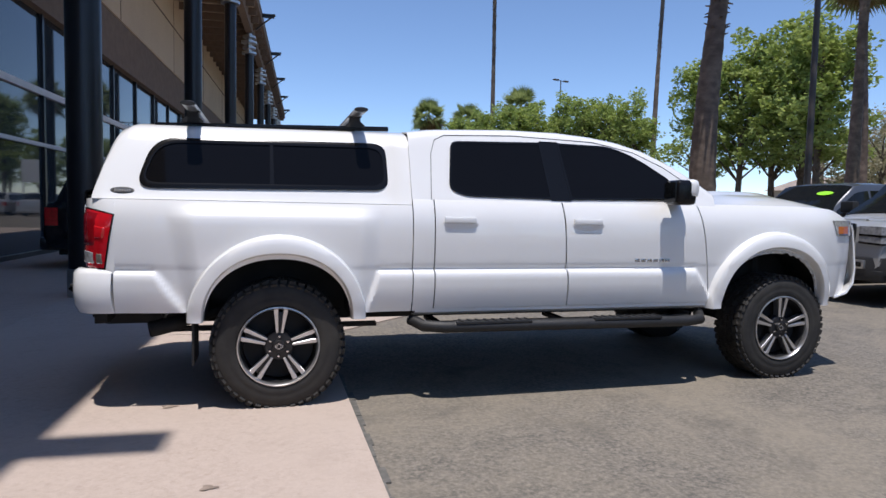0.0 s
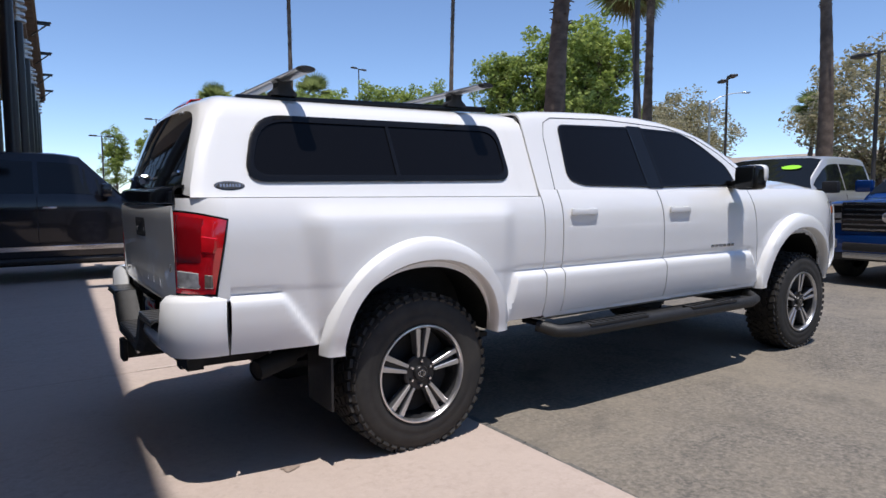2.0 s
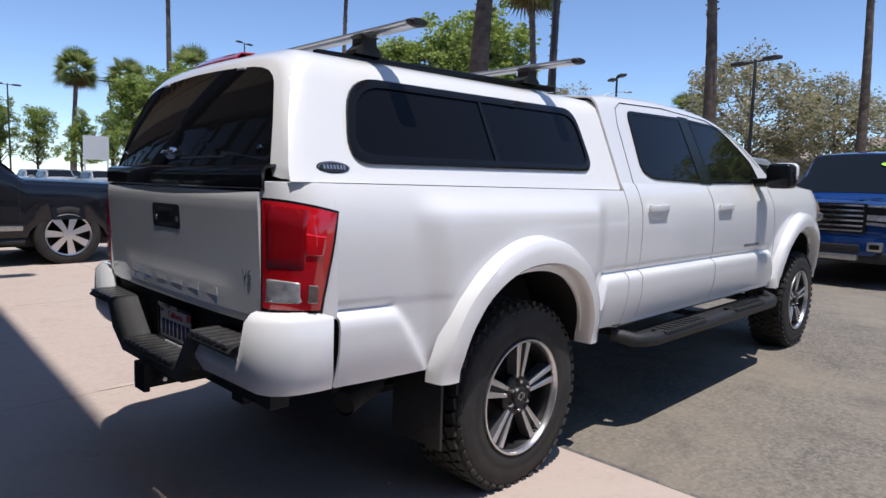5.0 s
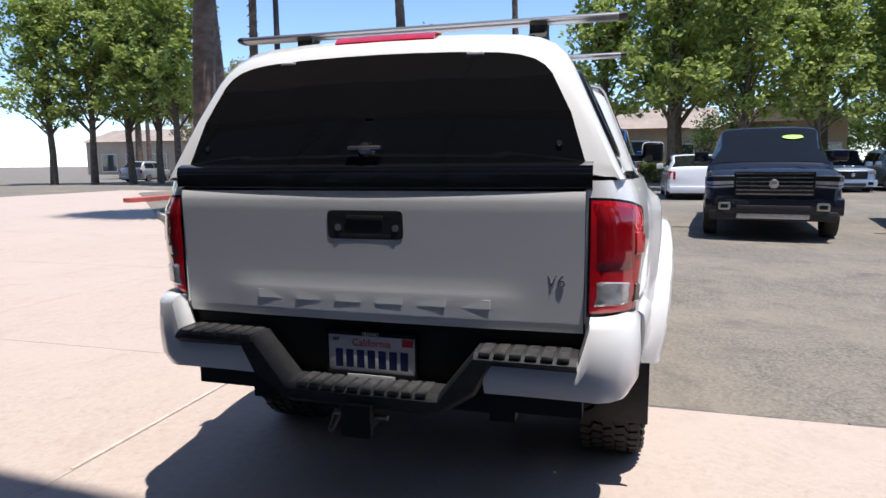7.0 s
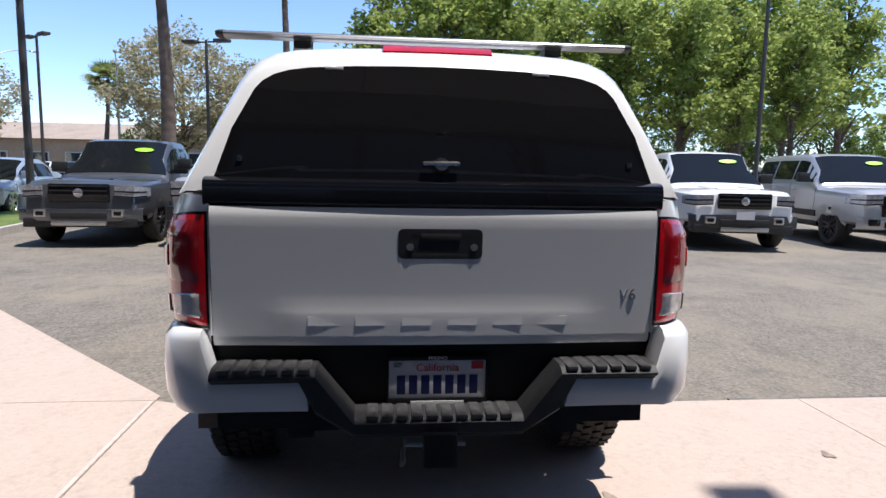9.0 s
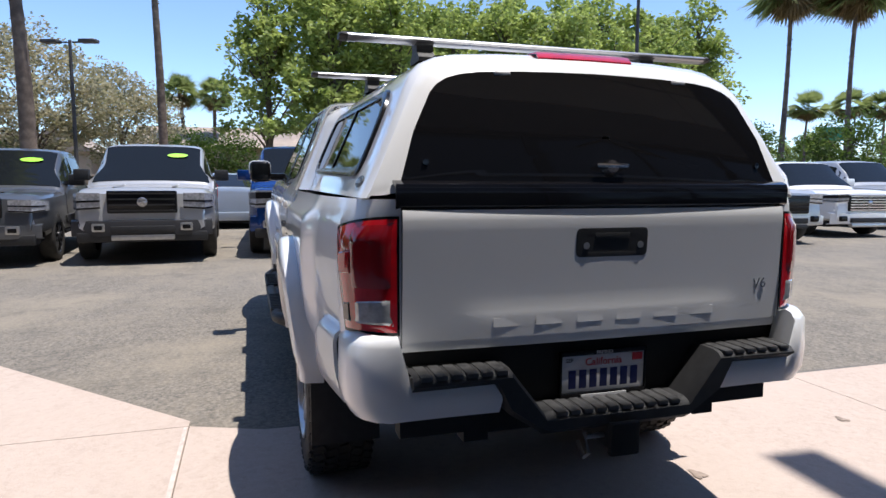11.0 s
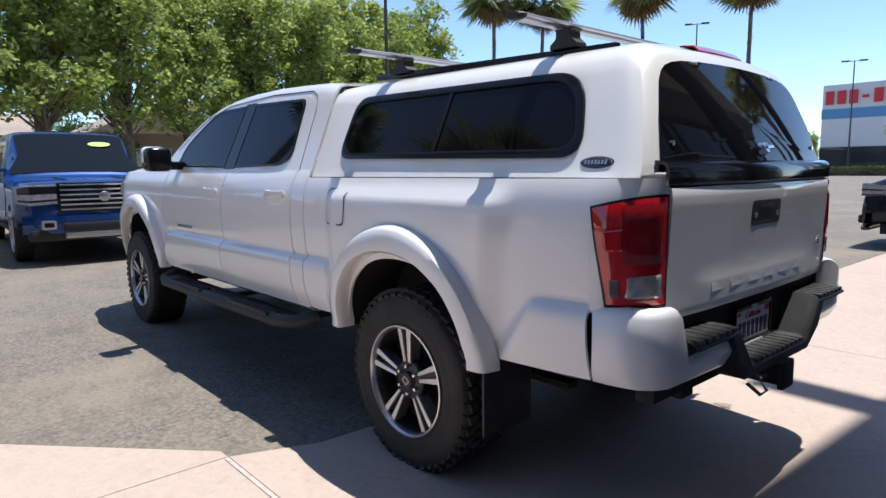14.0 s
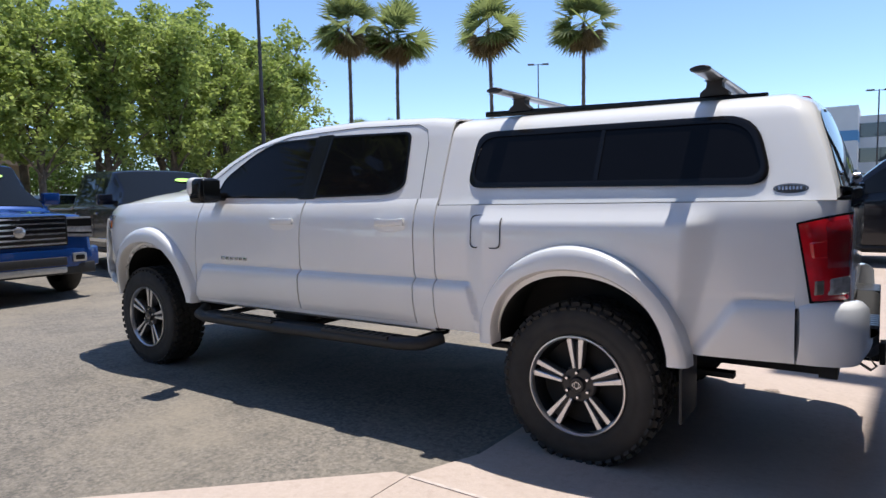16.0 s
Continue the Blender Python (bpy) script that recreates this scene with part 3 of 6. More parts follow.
        for px in (1.30, 2.24):
            bm = boxed(px - 0.25, px + 0.25, s * 0.93 - 0.042, s * 0.93 + 0.042, 0.488, 0.506, bevel=0.006)
            for q in range(9):
                box(bm, px - 0.22 + q * 0.055, px - 0.205 + q * 0.055, s * 0.93 - 0.036, s * 0.93 + 0.036, 0.504, 0.511)
            part("step_pad", bm, PLASTIC_BLACK, board)
        for px in (0.98, 1.85, 2.70):
            bm = boxed(px - 0.025, px + 0.025, min(s * 0.5, s * 0.93), max(s * 0.5, s * 0.93), 0.45, 0.475)
            part("bracket", bm, UNDERBODY, board)

        # bed corner with its lamp
        rows = [[(*((p := corner_plan(i / 14, 0.0, z)).x, s * p.y), z) for z in (0.80, 0.9, 1.0, 1.06, 1.11, 1.15, 1.185, 1.212)] for i in range(15)]
        part("bed_corner", panel(rows, s < 0, 0.01), PAINT_WHITE, truck)

        def lens(z0, z1, t0, t1, out, mat, name, parent, label="", slant=0.0, n=12, m=7):
            rows = []
            for i in range(n + 1):
                row = []
                for j in range(m + 1):
                    z = z0 + (z1 - z0) * j / m
                    ta = t0 + slant * (z1 - z) / (z1 - z0)
                    t = ta + (t1 - ta) * i / n
                    edge = min(i, n - i, 2) / 2
                    edge2 = min(j, m - j, 1)
                    zz = z - 0.035 * (1 - t) ** 2 * (z - z0) / (z1 - z0)
                    q = corner_plan(t, out * (0.35 + 0.65 * min(edge, edge2)), zz)
                    row.append((q.x, s * q.y, zz))
                rows.append(row)
            return part(name, panel(rows, s < 0, 0.006), mat, parent, label)

        lamp = lens(0.822, 1.165, -0.01, 0.985, 0.010, TRIM_BLACK, "tail_lamp", truck, "red and clear tail lamp in black bezel", slant=0.2)
        lens(0.832, 1.157, 0.02, 0.96, 0.016, LAMP_RED, "red_lens", lamp, "red lens", slant=0.2)
        lens(0.935, 1.148, 0.30, 0.93, 0.0185, LAMP_DARK_RED, "dark_lens", lamp, slant=0.05)
        lens(0.99, 1.085, 0.14, 0.44, 0.0205, LAMP_RED, "reflector", lamp, slant=0.05)
        lens(0.85, 0.935, 0.40, 0.92, 0.0195, LAMP_CLEAR, "reversing_lens", lamp, "clear lens")
        lens(0.852, 0.933, 0.24, 0.385, 0.0195, LAMP_SMOKE, "side_lens", lamp, "smoky clear lens")

        # bumper end, wrapped round the corner
        plan = [(-0.892, 0.826), (-0.95, 0.824), (-1.0, 0.814), (-1.045, 0.793), (-1.082, 0.760), (-1.103, 0.720), (-1.113, 0.685), (-1.118, 0.652), (-1.122, 0.57), (-1.125, 0.48), (-1.128, 0.385)]
        rows = []
        for i, (px, py) in enumerate(plan):
            top = 0.828 if py > 0.67 else (0.78 if py > 0.655 else 0.706)
            bot = 0.578 + 0.008 * ss(i, 4, 9)
            inx, iny = (0.03, -0.075) if i < 3 else ((0.06, -0.05) if i < 6 else (0.085, 0.0))
            rows.append([(px + inx, s * (py + iny), bot + 0.02), (px + 0.3 * inx, s * (py + 0.3 * iny), bot), (px, s * py, bot + 0.045), (px - 0.004, s * (py + 0.004), (bot + top) / 2),
                         (px, s * py, top - 0.03), (px + 0.25 * inx, s * (py + 0.25 * iny), top - 0.006), (px + 0.5 * inx, s * (py + 0.5 * iny), top), (px + inx, s * (py + iny), top - 0.01), (px + inx, s * (py + iny), bot + 0.02)])
        bm = bmesh.new()
        vs = grid(bm, rows, s < 0)
        bm.faces.new(vs[0][:-1])
        bm.faces.new(vs[-1][:-1])
        tidy(bm)
        bmesh.ops.recalc_face_normals(bm, faces=bm.faces[:])
        part("bumper_end", bm, PAINT_WHITE, truck)
        # mud flap behind the rear wheel
        bm = boxed(-0.475, -0.462, min(s * 0.62, s * 0.878), max(s * 0.62, s * 0.878), 0.28, 0.575, bevel=0.004)
        part("mud_flap", bm, PLASTIC_BLACK, truck)
        # headlamp and its amber corner
        bm = bmesh.new()
        rows = [[(x, s * (body_y(x, z) + 0.012), z) for x in np.linspace(4.02 + 0.10 * (z - 1.05) / 0.12 * 0 + 0.04 * (1.17 - z) / 0.1, 4.31, 8)] for z in (1.05, 1.09, 1.13, 1.165)]
        part("headlamp", panel(rows, s < 0, 0.01), LAMP_CLEAR, truck, "clear headlamp")
        rows = [[(x, s * (body_y(x, z) + 0.017), z) for x in np.linspace(4.08, 4.22, 5)] for z in (1.065, 1.09, 1.12)]
        part("side_marker", panel(rows, s < 0, 0.006), LAMP_AMBER, truck, "amber side marker")

        # canopy window with two panes
        cs = lambda x, z: canopy_side_y(x, z)
        wo = rounded([(-0.785, 1.277), (0.665, 1.30), (0.66, 1.60), (-0.70, 1.575)], [0.10, 0.09, 0.10, 0.13], 6)
        frame_ring("canopy_window_frame", wo, shrink(wo, 0.032), cs, s, 0.003, TRIM_BLACK, truck, "black canopy window frame", proud=0.012)
        wi = shrink(wo, 0.028)
        xm = -0.04
        for keep in (-1, 1):
            bm = bmesh.new()
            flat(bm, [(x, s * (cs(x, z) + 0.006), z) for x, z in wi], s > 0)
            bmesh.ops.bisect_plane(bm, geom=bm.verts[:] + bm.edges[:] + bm.faces[:], plane_co=(xm, 0, 0), plane_no=(keep, 0, 0), clear_inner=True)
            thicken(bm, 0.004)
            part("canopy_pane", bm, GLASS_TINT, truck, "dark tinted canopy pane", smooth=0)
        pane("window_divider", [(xm - 0.012, 1.30), (xm + 0.012, 1.30), (xm + 0.004, 1.585), (xm - 0.014, 1.585)], cs, s, 0.012, TRIM_BLACK, truck)
        # canopy maker's oval, without lettering
        for rx, rz, o, mm in ((0.062, 0.0185, 0.002, INK_BLACK), (0.057, 0.0155, 0.0035, BADGE_SILVER), (0.054, 0.0138, 0.005, INK_BLACK)):
            el = [(-0.845 + rx * math.cos(t), 1.262 + rz * math.sin(t)) for t in [2 * math.pi * q / 28 for q in range(28)]]
            pane("oval_badge", el, cs, s, o, mm, truck, thick=0.0015)
        for q in range(7):
            bx = -0.885 + q * 0.0125
            pane("badge_bar", [(bx, 1.256), (bx + 0.008, 1.256), (bx + 0.009, 1.270), (bx + 0.001, 1.270)], cs, s, 0.006, BADGE_SILVER, truck, thick=0.001)

    # cab roof with windscreen and back glass
    rows = []
    for i in range(45):
        x = 0.793 + 2.197 * i / 44
        zt = roof_z(x)
        ye = cab_y(zt - 0.055) - 0.088
        rows.append([(x + 0.10 * ss(x, 2.2, 2.9) * (1 - (y / ye) ** 2), y, zt - 0.001 + 0.028 * (1 - (y / ye) ** 2)) for y in np.linspace(-ye, ye, 15)])
    part("roof", panel(rows, False, 0.01), PAINT_WHITE, truck)
    rows = [[(p[0] + 0.006, p[1] * 0.93, p[2] + 0.006) for p in r] for r in rows[30:43]]
    part("windscreen", panel(rows, False, 0.004), GLASS_TINT, truck, "dark windscreen")
    rows = [[(0.806, y, z) for y in np.linspace(0.05 - min(0.82, cab_y(z)), min(0.82, cab_y(z)) - 0.05, 6)] for z in np.linspace(0.6, 1.66, 6)]
    part("cab_back", panel(rows, True, 0.01), PAINT_WHITE, truck)

    # bonnet and nose
    rows = []
    for i in range(25):
        x = 2.93 + 1.40 * i / 24
        zc = 1.315 + 0.045 * ss(x, 2.9, 3.4) - 0.14 * ss(x, 3.7, 4.4)
        ye = body_y(x, 1.255) - 0.01
        zl = 1.262 - 0.02 * ss(x, 3.6, 4.25) - 0.10 * ss(x, 4.0, 4.36) + 0.002
        row = []
        for k in np.linspace(-1, 1, 25):
            z = zl + (zc - zl) * (1 - abs(k) ** 3.2)
            z += 0.022 * ss(abs(k), 0.52, 0.40) * ss(x, 3.0, 3.2) * ss(x, 4.25, 3.9)
            row.append((x, k * ye, z))
        rows.append(row)
    part("bonnet", panel(rows, False, 0.01), PAINT_WHITE, truck)
    rows = []
    for k in np.linspace(-1, 1, 31):
        xe = 4.31 + 0.15 * (1 - abs(k) ** 2.6)
        ye = 0.755 * k
        rows.append([(xe - d, ye, z) for d, z in ((0.02, 1.135), (0.0, 1.08), (-0.02, 0.95), (-0.04, 0.80), (-0.03, 0.68), (0.03, 0.60), (0.15, 0.565))])
    nose = part("front_bumper", panel(rows, True, 0.012), PAINT_WHITE, truck)
    bm = boxed(4.44, 4.475, -0.50, 0.50, 0.86, 1.08, bevel=0.03)
    for q in range(5):
        box(bm, 4.468, 4.482, -0.47, 0.47, 0.885 + q * 0.038, 0.897 + q * 0.038)
    part("grille", bm, TRIM_BLACK, truck, "black front grille")

    # tailgate, slightly bowed and leaning, with a pressed step and lettering
    def gate_x(y, z):
        return -1.050 - 0.042 * (z - 0.985) - 0.012 * (1 - (y / 0.664) ** 2)

    rows = []
    for i in range(31):
        y = -0.664 + 1.328 * i / 30
        row = []
        for z in (0.768, 0.774, 0.785, 0.80, 0.815, 0.83, 0.86, 0.875, 0.89, 0.93, 0.98, 1.05, 1.12, 1.15, 1.165, 1.176, 1.182):
            x = gate_x(y, z) + 0.012 * ss(z, 1.15, 1.21) - 0.003 * ss(z, 0.90, 0.86) * ss(abs(y), 0.5, 0.42) + 0.008 * ss(z, 0.782, 0.768)
            row.append((x, y, z))
        rows.append(row)
    gate = part("tailgate", panel(rows, False, 0.03), PAINT_WHITE, truck, "white tailgate with pressed lower step")
    for q in range(6):
        y = 0.345 - q * 0.1385
        gx = gate_x(y, 0.844) - 0.003
        bm = bmesh.new()
        box(bm, gx - 0.0003, gx + 0.006, y - 0.044, y + 0.044, 0.830, 0.858, bevel=0.0003, seg=1)
        part("pressed_bar", bm, PAINT_WHITE, gate)
    bm = bmesh.new()
    outer = rounded([(-0.125, 1.033), (0.125, 1.033), (0.125, 1.122), (-0.125, 1.122)], 0.018)
    inner = rounded([(-0.105, 1.043), (0.105, 1.043), (0.105, 1.112), (-0.105, 1.112)], 0.016)
    deep = rounded([(-0.095, 1.048), (0.095, 1.048), (0.095, 1.095), (-0.095, 1.095)], 0.016)
    grid(bm, [[(gate_x(y, z) - d, y, z) for y, z in poly] for poly, d in ((outer, -0.004), (outer, 0.0008), (inner, 0.0014), (deep, 0.0006))], close=True)
    flat(bm, [(gate_x(y, z) - 0.0006, y, z) for y, z in deep])
    bmesh.ops.recalc_face_normals(bm, faces=bm.faces[:])
    handle = part("tailgate_handle", bm, PLASTIC_BLACK, gate, "black tailgate handle")
    bm = bmesh.new()
    box(bm, -1.0685, -1.064, -0.06, 0.06, 1.088, 1.108, bevel=0.001)
    part("grip", bm, PLASTIC_BLACK, handle)
    for cy in (0.09, -0.1):
        part("lock", tube(bmesh.new(), [(-1.062, cy, 1.068), (-1.0674, cy, 1.068)], 0.011, 12), STEEL, handle)
    turn_back = Matrix(((0, 0, -1, 0), (-1, 0, 0, 0), (0, 1, 0, 0), (0, 0, 0, 1)))
    text_mesh("V6", 0.05, 0.0006, BADGE_SILVER, "engine_badge", gate, Matrix.Translation((-1.0508, -0.585, 0.921)) @ turn_back)

    # canopy shell
    rows = []
    for i in range(41):
        f = (i / 40) ** 1.15
        half = []
        for y, z in canopy_section(-0.9 + 1.67 * f):
            xr = canopy_rear_x(z)
            x = xr + (0.792 - xr) * f
            edge = 0.016 * max(0, 1 - (x - xr) / 0.05) ** 2
            if z < 1.66:
                y += ss(x, 0.60, 0.785) * max(0, cab_y(min(z, 1.63)) - 0.012 - y) * ss(z, 1.70, 1.60)
            half.append((x, y - edge * (1 if y > 0.3 else y / 0.3), z - edge * ss(z, 1.5, 1.66)))
        rows.append([(x, -y, z) for x, y, z in half] + [(x, y, z) for x, y, z in half[-2::-1]])
    canopy = part("canopy", panel(rows, True, 0.008), PAINT_WHITE, truck, "white fibreglass bed canopy")
    # canopy back: a white rim, then one large dark hatch glass
    rim = [(y, z) for _, y, z in rows[0]]
    cz = 1.40

    def back(k):
        """The rim's outline drawn in by k: more along the roof and at the foot than at the sides."""
        out = []
        for y, z in rim:
            yy = y * (k - 0.40 * (1 - k) * ss(z, 1.42, 1.23))
            zz = max(cz + (z - cz) * (k - 2.0 * (1 - k) * ss(z, 1.45, 1.68)), 1.222)
            out.append((canopy_rear_x(zz) - 0.045 * (1 - (yy / 0.75) ** 2), yy, zz))
        return out

    loops = [rows[0]]
    for k, o in ((0.985, 0.004), (0.96, 0.0), (0.91, -0.004)):
        b = back(k)
        loops.append([(rows[0][i][0] * 0.3 + p[0] * 0.7 if k > 0.97 else p[0] + o, p[1], p[2]) for i, p in enumerate(b)])
    bm = bmesh.new()
    grid(bm, loops)
    tidy(bm)
    part("canopy_back_rim", bm, PAINT_WHITE, canopy)
    loops = []
    edge = back(0.925)
    for k in (1.0, 0.97, 0.8, 0.6, 0.33, 0.02):
        loop = []
        for _, y, z in edge:
            yy, zz = y * k, max(cz + (z - cz) * k, 1.222)
            loop.append((canopy_rear_x(zz) - 0.045 * (1 - (yy / 0.75) ** 2) - 0.008, yy, zz))
        ya, yb, zb = loop[-1][1], loop[0][1], loop[0][2]
        for i in range(1, 16):
            yy = ya + (yb - ya) * i / 16
            loop.append((canopy_rear_x(zb) - 0.045 * (1 - (yy / 0.75) ** 2) - 0.008, yy, zb))
        loops.append(loop)
    bm = bmesh.new()
    grid(bm, loops, close=True)
    tidy(bm)
    hatch = part("hatch_glass", bm, GLASS_HATCH, canopy, "dark tinted rear hatch glass")
    rows = []
    for i in range(25):
        y = -0.682 + 1.364 * i / 24
        b = -0.020 * (1 - (y / 0.69) ** 2)
        rows.append([(-1.005, y, 1.184), (-1.042 + b, y, 1.184), (-1.051 + b, y, 1.193), (-1.052 + b, y, 1.238), (-1.046 + b, y, 1.255), (-1.03 + b, y, 1.263), (-1.005, y, 1.266)])
    part("hatch_rail", panel(rows, False, 0.01), PIANO, canopy, "gloss black lower hatch rail")
    bm = bmesh.new()
    box(bm, -1.06, -1.042, -0.056, 0.056, 1.306, 1.322, bevel=0.0075)
    tube(bm, [(-1.03, 0, 1.313), (-1.056, 0, 1.313)], [0.03, 0.02], 16)
    bmesh.ops.rotate(bm, cent=(-1.06, 0, 1.313), matrix=Matrix.Rotation(radians(20), 3, "Y"), verts=bm.verts[:])
    part("hatch_handle", bm, CHROME, canopy, "chrome T-handle")
    for y in (-0.318, 0.318):
        bm = boxed(-0.929, -0.912, y - 0.027, y + 0.027, 1.588, 1.599, bevel=0.003)
        part("hatch_hinge", bm, BADGE_WHITE, canopy)
    for y in (-0.585, 0.585):
        bm = bmesh.new()
        tube(bm, [(-0.99, y, 1.318), (-1.011, y, 1.318)], 0.009, 10)
        part("hatch_stud", bm, CHROME, canopy)
    bm = bmesh.new()
    rows = []
    for i in range(13):
        y = -0.172 + 0.344 * i / 12
        b = 0.008 * (y / 0.17) ** 2
        rows.append([(-0.845 + b, y, 1.637), (-0.876 + b, y, 1.641), (-0.880 + b, y, 1.660), (-0.858 + b, y, 1.681), (-0.81 + b, y, 1.687), (-0.78 + b, y, 1.680)])
    part("brake_light", panel(rows, False, 0.006), LAMP_RED, canopy, "red high brake light")
    # rails and crossbars on the roof
    for s in (-1, 1):
        bm = boxed(-0.72, 0.70, s * 0.455 - 0.016, s * 0.455 + 0.016, 1.672, 1.702, bevel=0.004)
        bmesh.ops.rotate(bm, cent=(0, 0, 1.69), matrix=Matrix.Rotation(radians(-1.9), 3, "Y"), verts=bm.verts[:])
        part("roof_track", bm, TRIM_BLACK, canopy)
    for bx, dz in ((-0.505, 0.0), (0.48, 0.022)):
        bm = bmesh.new()
        prof = [(bx + 0.042 * math.cos(t) * (1 if math.cos(t) > 0 else 0.9), 1.764 + dz + 0.0135 * math.sin(t)) for t in [2 * math.pi * q / 20 for q in range(20)]]
        vs = grid(bm, [[(x, y, z) for x, z in prof] for y in (-0.735, 0.735)], close=True)
        bm.faces.new(vs[0]), bm.faces.new(vs[-1])
        bmesh.ops.recalc_face_normals(bm, faces=bm.faces[:])
        bar = part("crossbar", bm, BAR, truck, "silver aero roof crossbar")
        bm = boxed(bx - 0.006, bx + 0.006, -0.735, 0.735, 1.776 + dz, 1.7785 + dz)
        part("rubber_strip", bm, PLASTIC_BLACK, bar)
        for s in (-1, 1):
            bm = bmesh.new()
            vs = grid(bm, [[(bx + (x - bx) * k, s * y, 1.764 + dz + (z - 1.764 - dz) * k) for x, z in prof] for y, k in ((0.733, 1.06), (0.752, 1.04), (0.762, 0.8))], close=True)
            bm.faces.new(vs[-1])
            part("end_cap", bm, PLASTIC_BLACK, bar)
            bm = bmesh.new()
            rows = [[(bx - 0.055 * k, s * (0.455 - 0.028), z), (bx + 0.055 * k, s * (0.455 - 0.028), z), (bx + 0.055 * k, s * (0.455 + 0.034), z), (bx - 0.055 * k, s * (0.455 + 0.034), z)]
                    for z, k in ((1.685 + dz, 1.1), (1.70 + dz, 1.1), (1.722 + dz, 0.62), (1.745 + dz, 0.58), (1.755 + dz, 0.8))]
            vs = grid(bm, rows, close=True)
            bm.faces.new(vs[-1])
            bmesh.ops.recalc_face_normals(bm, faces=bm.faces[:])
            part("foot", bm, PLASTIC_BLACK, bar, smooth=25)

    # rear bumper middle: black step bar with tread pads
    def bar_path(y):
        return float(np.interp(abs(y), [0.0, 0.25, 0.36, 0.70], [0.580, 0.580, 0.722, 0.722]))

    rows = []
    for y in [-0.655, -0.41, -0.375, -0.36, -0.35, -0.30, -0.25, -0.235, -0.1, 0.1, 0.235, 0.25, 0.30, 0.35, 0.36, 0.375, 0.41, 0.655]:
        z = bar_path(y)
        thick = float(np.interp(abs(y), [0.25, 0.36, 0.41], [0.05, 0.12, 0.025]))
        rows.append([(-1.0, y, z), (-1.11, y, z), (-1.132, y, z - 0.006), (-1.147, y, z - 0.02), (-1.147, y, z - thick), (-1.12, y, z - thick - 0.02), (-1.0, y, z - thick - 0.02), (-1.0, y, z)])
    bm = bmesh.new()
    vs = grid(bm, rows)
    tidy(bm)
    bmesh.ops.recalc_face_normals(bm, faces=bm.faces[:])
    step = part("bumper_step", bm, PLASTIC_BLACK, truck, "black textured bumper step", smooth=30)
    for y0, y1 in ((-0.64, -0.37), (-0.22, 0.22), (0.37, 0.64)):
        bm = bmesh.new()
        n = round((y1 - y0) / 0.045)
        z = bar_path((y0 + y1) / 2)
        for q in range(n):
            cy = y0 + (q + 0.5) * (y1 - y0) / n
            box(bm, -1.146, -1.03, cy - 0.017, cy + 0.017, z - 0.012, z + 0.003, bevel=0.005, seg=2)
        part("tread_pad", bm, PAD, step, "black tread pad with grey sun sheen in its colour")
    bm = boxed(-1.015, -0.95, -0.665, 0.665, 0.50, 0.79)
    box(bm, -0.985, -0.88, -0.79, 0.79, 0.60, 0.81)
    part("bumper_backing", bm, UNDERBODY, truck)
    # number plate in its frame: the number as plain bars
    plate = part("number_plate", boxed(-1.036, -1.03, -0.150, 0.150, 0.576, 0.726, bevel=0.002), PLATE_WHITE, truck, "white number plate with dark dealer frame")
    bm = bmesh.new()
    for y0, y1, z0, z1 in ((-0.156, 0.156, 0.570, 0.596), (-0.156, 0.156, 0.716, 0.732), (-0.156, -0.149, 0.570, 0.732), (0.149, 0.156, 0.570, 0.732)):
        box(bm, -1.042, -1.029, y0, y1, z0, z1, bevel=0.002)
    part("plate_frame", bm, TRIM_BLACK, plate)
    part("dealer_bar", boxed(-1.044, -1.0415, -0.082, 0.082, 0.577, 0.589), PLATE_WHITE, plate)
    for q in range(7):
        y = 0.112 - q * 0.0373
        part("number_bar", boxed(-1.0385, -1.0365, y - 0.013, y + 0.013, 0.609, 0.669, bevel=0.001), INK_BLUE, plate)
    text_mesh("California", 0.034, 0.0008, INK_RED, "state_name", plate, Matrix.Translation((-1.0375, 0.0, 0.692)) @ turn_back)
    text_mesh("FRESNO", 0.016, 0.0006, PLATE_WHITE, "town_name", plate, Matrix.Translation((-1.0425, 0.0, 0.723)) @ turn_back)
    text_mesh("SEP", 0.017, 0.0008, INK_BLACK, "month_sticker", plate, Matrix.Translation((-1.0375, 0.122, 0.701)) @ turn_back)
    part("year_sticker", boxed(-1.0385, -1.0365, -0.142, -0.105, 0.688, 0.712), INK_RED, plate)
    # tow hitch
    bm = boxed(-1.15, -0.95, -0.038, 0.038, 0.445, 0.525, bevel=0.006)
    box(bm, -1.175, -1.15, -0.05, 0.05, 0.433, 0.537, bevel=0.008)
    box(bm, -1.0, -0.95, -0.42, 0.42, 0.48, 0.54, bevel=0.01)
    hitch = part("tow_hitch", bm, UNDERBODY, truck, "black tow hitch receiver")
    bm = bmesh.new()
    tube(bm, [(-1.11, 0.10, 0.48), (-1.11, -0.08, 0.48)], 0.008, 8)
    tube(bm, [(-1.10, 0.10, 0.49), (-1.14, 0.105, 0.44), (-1.12, 0.11, 0.42), (-1.07, 0.105, 0.45)], 0.007, 6)
    part("hitch_pin", bm, STEEL, hitch)
    # exhaust on the right
    bm = bmesh.new()
    tube(bm, [(0.4, -0.45, 0.50), (-0.3, -0.50, 0.55), (-0.50, -0.58, 0.50), (-0.70, -0.645, 0.465)], 0.032, 12, cap=False)
    tube(bm, [(-0.55, -0.60, 0.488), (-0.73, -0.655, 0.455)], 0.047, 16, cap=False)
    tube(bm, [(-0.56, -0.603, 0.486), (-0.725, -0.653, 0.457)], 0.041, 16, cap=True)
